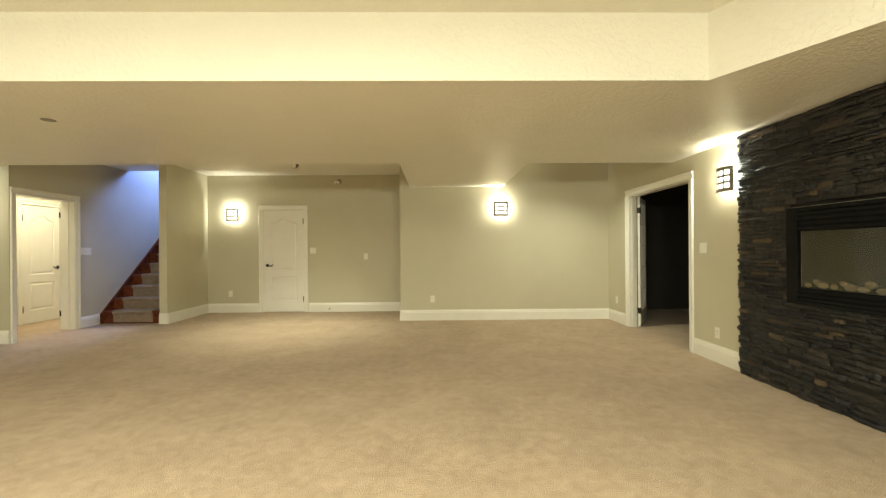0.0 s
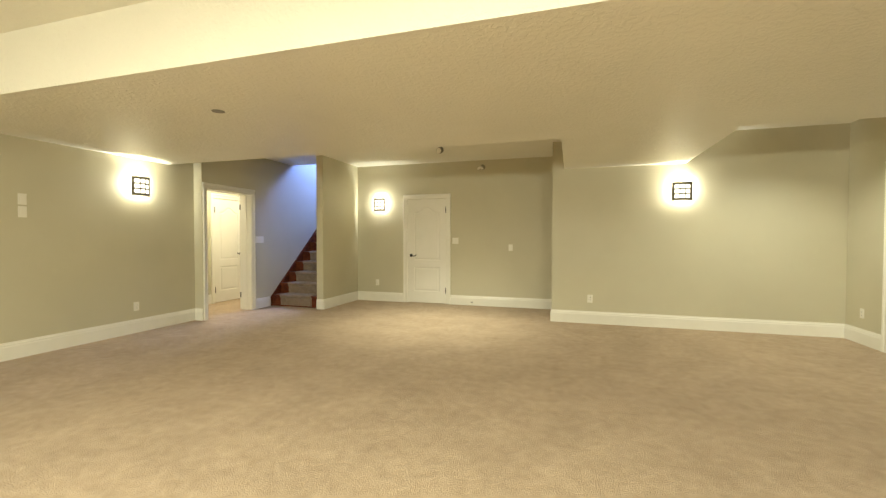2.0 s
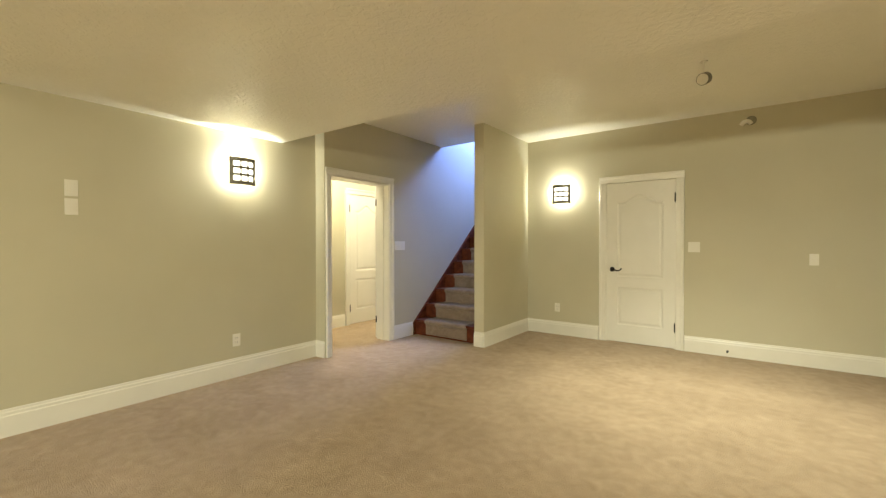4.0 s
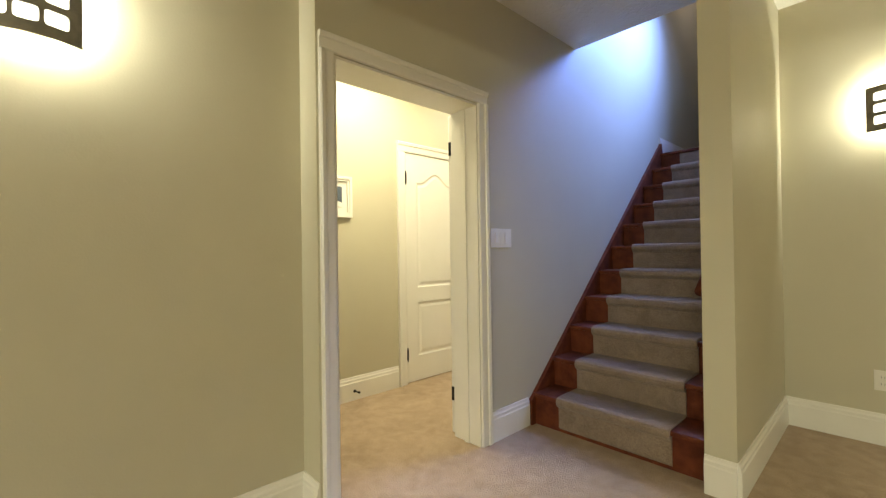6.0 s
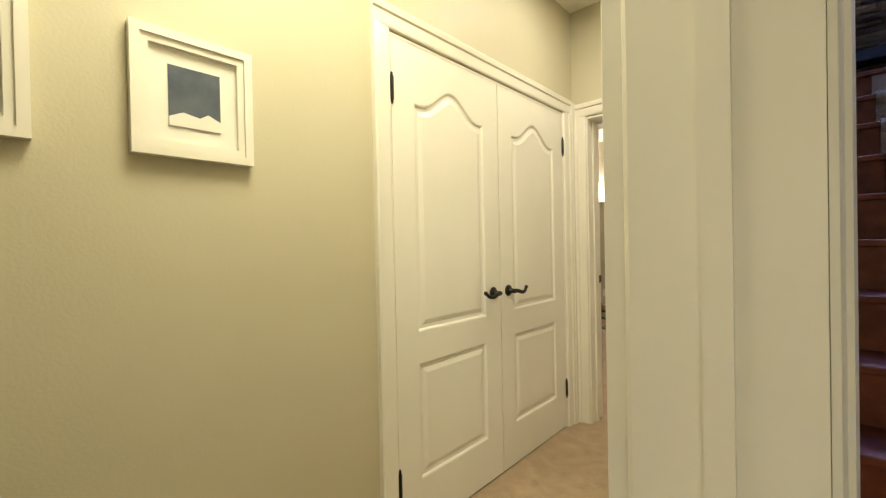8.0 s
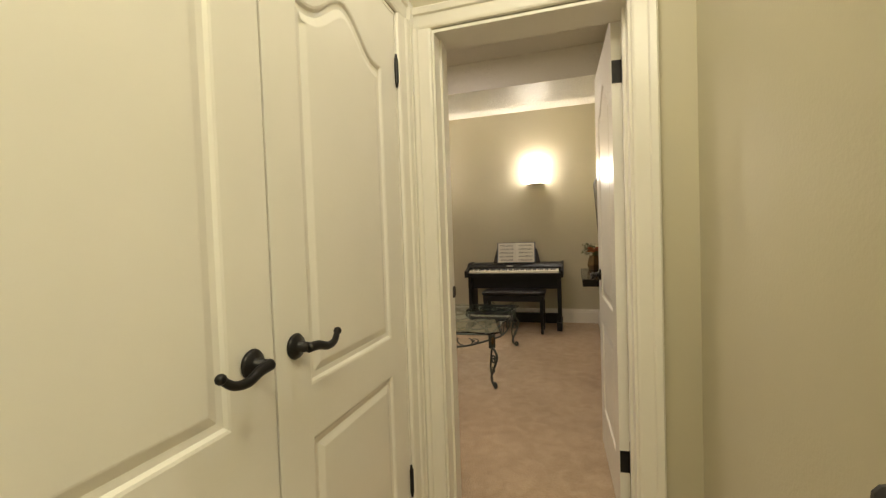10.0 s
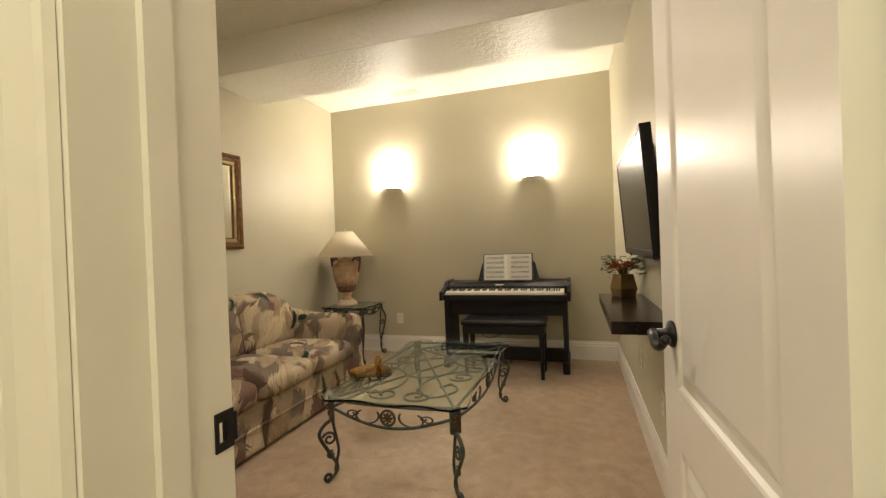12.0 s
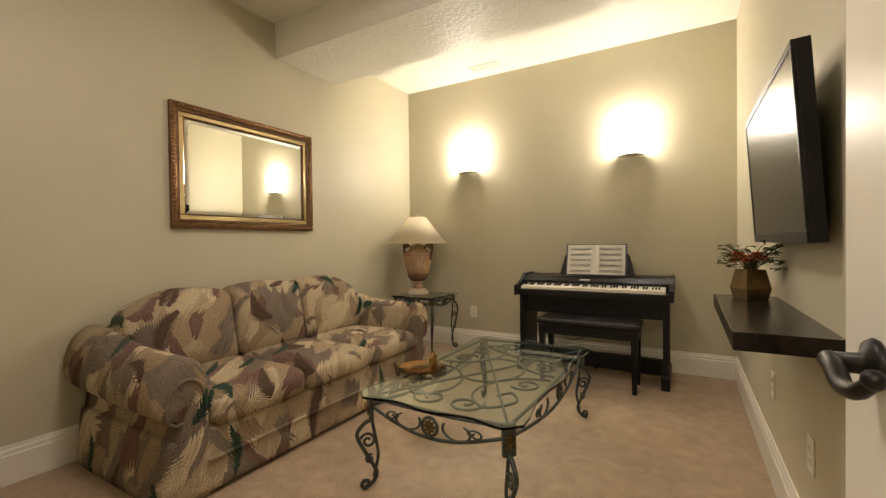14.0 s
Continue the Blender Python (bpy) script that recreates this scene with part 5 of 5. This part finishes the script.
# ---------- table lamp ----------
lampt = thing("table_lamp", pose(-8.635, 12.17, 0.581), "terracotta urn table lamp with cream coolie shade, unlit", "table lamp")
bm = bmesh.new()
lathe(bm, [(0.095, 0), (0.098, 0.008), (0.095, 0.022), (0.080, 0.030), (0.075, 0.045), (0.055, 0.052)], 32)
part("foot", bm, M_CREAM, lampt, "cream plaster foot", True)
bm = bmesh.new()
lathe(bm, [(0.052, 0.052), (0.040, 0.075), (0.044, 0.10), (0.062, 0.118)], 32)
part("stem", bm, M_TERRA, lampt, smooth=True)
bm = bmesh.new()
lathe(bm, [(0.062, 0.118), (0.080, 0.14), (0.096, 0.18)], 48, flute=0.03, flutes=14)
part("acanthus_band", bm, M_TERRADARK, lampt, "dark leaf band", True)
bm = bmesh.new()
lathe(bm, [(0.092, 0.178), (0.108, 0.23), (0.120, 0.29), (0.126, 0.335), (0.124, 0.345)], 96, flute=0.028, flutes=22)
part("fluted_body", bm, M_TERRA, lampt, "wavy fluted terracotta body", True)
bm = bmesh.new()
lathe(bm, [(0.128, 0.345), (0.134, 0.352), (0.128, 0.362), (0.105, 0.385), (0.075, 0.405), (0.078, 0.425), (0.06, 0.432), (0.025, 0.44), (0.02, 0.47)], 32)
part("shoulder", bm, M_TERRA, lampt, smooth=True)
for s in (-1, 1):
    bm = bmesh.new()
    tube(bm, curve([(s * 0.075, 0, 0.415), (s * 0.12, 0, 0.445), (s * 0.15, 0, 0.425), (s * 0.148, 0, 0.37), (s * 0.135, 0, 0.33), (s * 0.14, 0, 0.305)], 6), 0.012, 8, 0.008)
    tube(bm, spiral((s * 0.135, 0, 0.425), (s, 0, 0), (0, 0, 1), 0.026, 0.006, 0, 1.2, 14), 0.008, 8)
    part("handle", bm, M_TERRADARK, lampt, "scrolled urn handle", True)
for ob in lampt.children:
    ob.scale = (1.14, 1.14, 1.16)
bm = bmesh.new()
n = 40
prof = [(0.300, 0.525), (0.090, 0.795), (0.086, 0.795), (0.296, 0.525)]
rings = [[bm.verts.new((r * math.cos(2 * math.pi * j / n), r * math.sin(2 * math.pi * j / n), z)) for j in range(n)] for r, z in prof]
for a, b in ((0, 1), (1, 2), (2, 3), (3, 0)):
    for j in range(n):
        bm.faces.new((rings[a][j], rings[a][(j + 1) % n], rings[b][(j + 1) % n], rings[b][j]))
shade = part("shade", bm, M_SHADE, lampt, "cream coolie shade", True)
bm = bmesh.new()
for r, z in ((0.301, 0.527), (0.089, 0.795)):
    tube(bm, [(r * math.cos(2 * math.pi * j / n), r * math.sin(2 * math.pi * j / n), z) for j in range(n + 1)], 0.004, 6)
part("shade_trim", bm, M_CREAM, shade)
bm = bmesh.new()
tube(bm, [(0, 0, 0.47), (0, 0, 0.80)], 0.006, 8)
lathe(bm, [(0.004, 0.80), (0.012, 0.807), (0.010, 0.817), (0.002, 0.824)], 12)
part("finial", bm, M_CREAM, lampt)

# ---------- piano, bench, music ----------
PX0, PX1, PY = -7.515, -6.30, 12.0
piano = thing("digital_piano", pose(0, 0, 0), "black digital upright piano against the wall", "piano")
bm = bmesh.new()
prism(bm, [(PY, 0.655), (PY, 0.698), (PY + 0.01, 0.703), (PY + 0.16, 0.703), (PY + 0.165, 0.768), (PY + 0.22, 0.805), (PY + 0.42, 0.815), (PY + 0.42, 0.655)], PX0 + 0.03, PX1 - 0.03, "x")
part("key_bed", bm, M_PIANO, piano)
for x in (PX0, PX1 - 0.03):
    bm = bmesh.new()
    prism(bm, [(PY - 0.012, 0.65), (PY - 0.012, 0.735), (PY + 0.05, 0.742), (PY + 0.14, 0.775), (PY + 0.20, 0.815), (PY + 0.23, 0.822), (PY + 0.43, 0.826), (PY + 0.43, 0.65)], x, x + 0.03, "x")
    part("cheek", bm, M_PIANO, piano)
part("front_panel", boxes((PX0 + 0.03, PY + 0.10, 0.50, PX1 - 0.03, PY + 0.125, 0.655)), M_PIANO, piano)
KX0, KX1 = PX0 + 0.055, PX1 - 0.055
kw = (KX1 - KX0) / 52
white = prism(bmesh.new(), [(0, -0.012), (0, 0.010), (0.004, 0.012), (0.148, 0.030), (0.148, -0.012)], 0.0004, kw - 0.0004, "x")
me = bpy.data.meshes.new("white_key")
white.to_mesh(me)
white.free()
me.materials.append(M_IVORY)
black = prism(bmesh.new(), [(0.052, 0.017), (0.056, 0.030), (0.148, 0.041), (0.148, 0.028)], -0.0052, 0.0052, "x")
mb = bpy.data.meshes.new("black_key")
black.to_mesh(mb)
black.free()
mb.materials.append(M_PIANO)
for i in range(52):
    ob = new("white_key", me)
    ob.parent = piano
    ob.location = (KX0 + i * kw, PY + 0.012, 0.717)
    if i and (i + 5) % 7 in (1, 2, 4, 5, 6):
        ob = new("black_key", mb)
        ob.parent = piano
        ob.location = (KX0 + i * kw, PY + 0.012, 0.717)
for x in (PX0 + 0.035, PX1 - 0.075):
    part("leg", boxes((x, PY + 0.03, 0.09, x + 0.04, PY + 0.40, 0.655) if x < -7 else (x, PY + 0.06, 0.09, x + 0.04, PY + 0.13, 0.655), bevel=0.003), M_PIANO, piano)
    part("foot", boxes((x - 0.01, PY - 0.02, 0.0, x + 0.05, PY + 0.42, 0.10), bevel=0.004), M_PIANO, piano)
part("stretcher", boxes((PX0 + 0.075, PY + 0.16, 0.06, PX1 - 0.075, PY + 0.20, 0.185), bevel=0.003), M_PIANO, piano)
part("rear_leg", boxes((PX1 - 0.075, PY + 0.36, 0.10, PX1 - 0.035, PY + 0.40, 0.655)), M_PIANO, piano)
for x in (-6.98, -6.86):
    bm = bmesh.new()
    tube(bm, [(x, PY + 0.16, 0.085), (x, PY + 0.10, 0.08), (x, PY + 0.06, 0.075)], 0.011, 8)
    part("pedal", bm, M_CHROME, piano, "chrome pedal")
bm = bmesh.new()
prism(bm, [(PX0 + 0.33, 0.815), (PX0 + 0.37, 0.985), (PX0 + 0.39, 1.01), (PX1 - 0.34, 1.01), (PX1 - 0.32, 0.985), (PX1 - 0.28, 0.815)], 0, 0.012, "y")
bmesh.ops.transform(bm, matrix=Matrix.Translation((0, PY + 0.245, 0.815)) @ Matrix.Rotation(math.radians(-12), 4, "X") @ Matrix.Translation((0, 0, -0.815)), verts=bm.verts)
part("music_rest", bm, M_PIANO, piano)
part("badge", boxes((-7.0, PY + 0.176, 0.776, -6.92, PY + 0.19, 0.786)), M_IVORY, piano, "small pale maker's badge")
book = thing("sheet_music_book", pose(-6.885, PY + 0.225, 0.822, -12), "open white book of sheet music on the piano", "sheet music")
part("cover", boxes((-0.245, -0.001, -0.004, 0.245, 0.004, 0.262)), M_PHOTO, book, "dark blue cover")
for s in (-1, 1):
    bm = bmesh.new()
    pts = [(0.0, -0.004), (s * 0.03, -0.012), (s * 0.12, -0.010), (s * 0.232, -0.0045)]
    prism(bm, pts + [(x, -0.0012) for x, _ in pts[::-1]], 0.002, 0.255)
    page = part("page", bm, M_PAPER, book, "printed music page")
    for k in range(5):
        z = 0.225 - k * 0.047
        bm = boxes(*[(min(s * 0.035, s * 0.21), -0.0140, z - j * 0.005, max(s * 0.035, s * 0.21), -0.0125, z - j * 0.005 + 0.0012) for j in range(4)])
        rn = random.Random(k * 3 + s)
        for _ in range(14):
            x, zz = s * rn.uniform(0.04, 0.205), z - rn.uniform(-0.004, 0.017)
            box(bm, x - 0.0025, -0.0142, zz, x + 0.0025, -0.0126, zz + 0.0035)
        part("stave", bm, M_INK, page)
bench = thing("piano_bench", pose(-6.88, 11.935, 0), "black piano bench with a padded leather seat", "piano bench")
bm = bmesh.new()
soft_block(bm, (-0.375, -0.165, 0.455), (0.375, 0.165, 0.505), 0.02, 10, (0, 0, 0.008))
part("seat", bm, M_LEATHER, bench, "black leather pad", True)
part("seat_frame", boxes((-0.36, -0.15, 0.385, 0.36, 0.15, 0.456), bevel=0.003), M_PIANO, bench)
for sx in (-1, 1):
    for sy in (-1, 1):
        bm = bmesh.new()
        x, y = sx * 0.335, sy * 0.125
        a = [bm.verts.new((x + i * 0.015, y + j * 0.015, 0.0)) for i, j in ((-1, -1), (1, -1), (1, 1), (-1, 1))]
        b = [bm.verts.new((x + i * 0.022, y + j * 0.022, 0.386)) for i, j in ((-1, -1), (1, -1), (1, 1), (-1, 1))]
        for i in range(4):
            bm.faces.new((a[i], a[(i + 1) % 4], b[(i + 1) % 4], b[i]))
        bm.faces.new(a[::-1]), bm.faces.new(b)
        part("leg", bm, M_PIANO, bench)
t = thing("power_cord", pose(0, 0, 0), "thin black cord hanging under the piano", "cord")
bm = bmesh.new()
tube(bm, curve([(-6.80, PY + 0.3, 0.65), (-6.82, PY + 0.38, 0.45), (-6.95, PY + 0.45, 0.28), (-7.15, PY + 0.47, 0.20), (-7.3, PY + 0.48, 0.3)], 6), 0.004, 6)
part("wire", bm, M_BLACK, t)

# ---------- television, shelf, vase ----------
tv = thing("television", pose(-5.962, 10.45, 1.362, 0, -3.8, 0), "flat black television tilted on a wall mount", "television")
part("cabinet", boxes((0.004, -0.485, -0.27, 0.040, 0.485, 0.27), (0.040, -0.40, -0.22, 0.058, 0.40, 0.20), bevel=0.004), M_PIANO, tv)
part("bezel", boxes((-0.004, -0.485, 0.252, 0.006, 0.485, 0.27), (-0.004, -0.485, -0.27, 0.006, 0.485, -0.236), (-0.004, -0.485, -0.236, 0.006, -0.467, 0.252), (-0.004, 0.467, -0.236, 0.006, 0.485, 0.252), bevel=0.002), M_PIANO, tv)
part("screen", boxes((-0.001, -0.467, -0.236, 0.0045, 0.467, 0.252)), M_SCREEN, tv, "dark glossy screen")
part("mount", boxes((0.058, -0.20, -0.12, 0.068, -0.17, 0.15), (0.058, 0.17, -0.12, 0.068, 0.20, 0.15)), M_BLACK, tv, "black mounting bracket")
t = thing("wall_mount", pose(PXR, 10.45, 1.362), "black steel television wall bracket", "wall mount")
part("plate", boxes((-0.008, -0.22, -0.11, -0.001, 0.22, 0.11), bevel=0.002), M_BLACK, t)
part("arm", boxes((-0.022, -0.19, 0.09, -0.008, -0.16, 0.15), (-0.022, 0.16, 0.09, -0.008, 0.19, 0.15)), M_BLACK, t)
t = thing("floating_shelf", pose(0, 0, 0), "thick espresso floating wall shelf", "shelf")
part("board", boxes((-6.112, 9.935, 0.800, PXR - 0.001, 10.865, 0.852), bevel=0.002), M_DARKWOOD, t)
vase = thing("flower_vase", pose(-5.985, 10.745, 0.8525), "square copper vase with orange silk flowers and olive leaves", "vase")
bm = bmesh.new()
lo, hi = 0.050, 0.036
a = [[bm.verts.new((i * r, j * r, z)) for i, j in ((-1, -1), (1, -1), (1, 1), (-1, 1))] for r, z in ((lo - 0.006, 0), (lo + 0.002, 0.045), (hi + 0.002, 0.125), (hi - 0.004, 0.125), (hi - 0.004, 0.10))]
for p, q in zip(a, a[1:]):
    for i in range(4):
        bm.faces.new((p[i], p[(i + 1) % 4], q[(i + 1) % 4], q[i]))
bm.faces.new(a[0][::-1]), bm.faces.new(a[-1])
bmesh.ops.rotate(bm, verts=bm.verts, matrix=Matrix.Rotation(0.5, 3, "Z"))
part("pot", bm, M_COPPER, vase)
rnd = random.Random(8)


def blade(bm, root, u, length, wide):
    """One folded, drooping leaf from its root along u."""
    s = u.cross(Vector((0, 0, 1)))
    s = s.normalized() * wide if s.length > 1e-4 else Vector((wide, 0, 0))
    droop = Vector((0, 0, -0.25 * length))
    spine = [root, root + u * length * 0.35, root + u * length * 0.7 + droop * 0.35, root + u * length + droop]
    mid = [bm.verts.new(p) for p in spine]
    for k in (-1, 1):
        e1, e2 = bm.verts.new(spine[1] + s * k + Vector((0, 0, 0.004))), bm.verts.new(spine[2] + s * k * 0.8 + Vector((0, 0, 0.003)))
        bm.faces.new((mid[0], mid[1], e1)), bm.faces.new((mid[1], mid[2], e2, e1)), bm.faces.new((mid[2], mid[3], e2))


for i in range(46):
    a = rnd.uniform(0, 2 * math.pi)
    bloom = i % 5 < 2
    r = rnd.uniform(0.02, 0.095) if bloom else rnd.uniform(0.05, 0.15)
    tip = Vector((r * math.cos(a) * 0.75, r * math.sin(a), rnd.uniform(0.15, 0.195) if bloom else rnd.uniform(0.14, 0.235)))
    bm = bmesh.new()
    tube(bm, curve([(0.01 * math.cos(a), 0.01 * math.sin(a), 0.105), tip * 0.5 + Vector((0, 0, 0.085)), tip], 3), 0.0018, 5)
    part("stem", bm, M_LEAF, vase)
    bm = bmesh.new()
    if bloom:
        for k in range(11):
            q = k * 2 * math.pi / 11
            blade(bm, tip, Vector((math.cos(q), math.sin(q), 0.25 + 0.6 * (k % 2))).normalized(), 0.030, 0.008)
        part("flower", bm, M_FLOWER, vase, "orange silk bloom")
    else:
        for k in range(3):
            q = a + (k - 1) * 0.95 + rnd.uniform(-0.2, 0.2)
            blade(bm, tip * (1 - 0.10 * k), Vector((math.cos(q), math.sin(q), rnd.uniform(0.0, 0.7))).normalized(), rnd.uniform(0.045, 0.065), 0.012)
        part("leaf", bm, M_LEAF, vase)

# ---------- mirror ----------
mir = thing("wall_mirror", pose(PXL, 10.488, 1.614, 0, 0, 90), "gilt-framed rectangular mirror on the wall over the sofa", "mirror")
w, h = 0.56, 0.395
for a, b, d, mat, lab in ((0.0, 0.034, 0.034, M_GILT, "carved gilt outer moulding"), (0.034, 0.054, 0.026, M_DARKGILT, "dark gilt middle moulding"), (0.054, 0.086, 0.018, M_POLISH, "polished gold inner bevel"), (0.086, 0.095, 0.014, M_DARKGILT, "")):
    for p, q in (((-w + a, -h + a), (w - a, -h + b)), ((-w + a, h - b), (w - a, h - a)), ((-w + a, -h + b), (-w + b, h - b)), ((w - b, -h + b), (w - a, h - b))):
        part("moulding", boxes((p[0], -d, p[1], q[0], -0.001, q[1]), bevel=0.005), mat, mir, lab)
bm = bmesh.new()
bmesh.ops.create_icosphere(bm, subdivisions=1, radius=0.010)
bead = part("bead", bm, M_GILT, mir)
bead.location = (-w + 0.024, -0.032, -h + 0.015)
spots = [(-w + 0.024 + k * (2 * w - 0.048) / 45, q * (h - 0.015)) for k in range(46) for q in (-1, 1)][1:] + [(q * (w - 0.015), -h + 0.045 + k * (2 * h - 0.09) / 29) for k in range(30) for q in (-1, 1)]
for x, z in spots:
    ob = new("bead", bead.data)
    ob.parent, ob.location = mir, (x, -0.032, z)
bm = bmesh.new()
gw, gh, bv = w - 0.095, h - 0.095, 0.022
lo = [bm.verts.new((x, -0.006, z)) for x, z in ((-gw, -gh), (gw, -gh), (gw, gh), (-gw, gh))]
hi = [bm.verts.new((x, -0.0085, z)) for x, z in ((-gw + bv, -gh + bv), (gw - bv, -gh + bv), (gw - bv, gh - bv), (-gw + bv, gh - bv))]
for i in range(4):
    bm.faces.new((lo[i], lo[(i + 1) % 4], hi[(i + 1) % 4], hi[i]))
bm.faces.new(hi)
part("mirror_glass", bm, M_MIRROR, mir, "bevelled mirror glass")

# ---------- ledgestone pieces ----------
STONES = [stone_mesh(s) for s in range(9)]
rnd = random.Random(11)
near = 0
rest = bmesh.new()
for y, z, n, h, dep in courses(1.0, 3.727, 0.0, SOFFIT - 0.003, (FY0, FY1, FZ0, FZ1), rnd, 0.022, 0.05, 0.07, 0.30):
    me = STONES[rnd.randrange(len(STONES))]
    m = Matrix.LocRotScale((XR - 0.012, y + 0.001, z + 0.001), None, (dep, n - 0.002, h - 0.002))
    if y + n > 2.80 and near < 300:
        ob = new("stone", me)
        ob.parent = fire
        ob.matrix_basis = m
        near += 1
    else:
        k = len(rest.verts)
        rest.from_mesh(me)
        rest.verts.ensure_lookup_table()
        bmesh.ops.transform(rest, matrix=m, verts=rest.verts[k:])
ob = part("stone_facing", rest, M_STONE, fire)
ob["kind"] = "stuff"
# brown stone wall on the landing upstairs
up = thing("landing_stone_wall", pose(0, 0, 0), "brown dry-stacked ledgestone wall with a dark mantel on the landing", "stone wall", kind="structure")
part("backing", boxes((XJ, 10.73, 2.164, -4.485, 10.75, 4.99)), M_STONE2, up)
wall = bmesh.new()
spin = Matrix.Rotation(math.radians(90), 4, "Z")
for y, z, n, h, dep in courses(4.49, 5.53, 2.166, 4.98, None, rnd, 0.03, 0.06, 0.12, 0.40):
    k = len(wall.verts)
    wall.from_mesh(STONES[rnd.randrange(len(STONES))])
    wall.verts.ensure_lookup_table()
    bmesh.ops.transform(wall, matrix=Matrix.Translation((0, 10.73, 0)) @ spin @ Matrix.LocRotScale((0, y, z), None, (dep, n - 0.002, h - 0.002)) , verts=wall.verts[k:])
ob = part("stone_courses", wall, M_STONE2, up)
ob["kind"] = "stuff"
part("mantel", boxes((XJ + 0.05, 10.50, 2.60, -4.49, 10.72, 2.70), bevel=0.006), M_DARKWOOD, up, "dark wooden mantel beam")
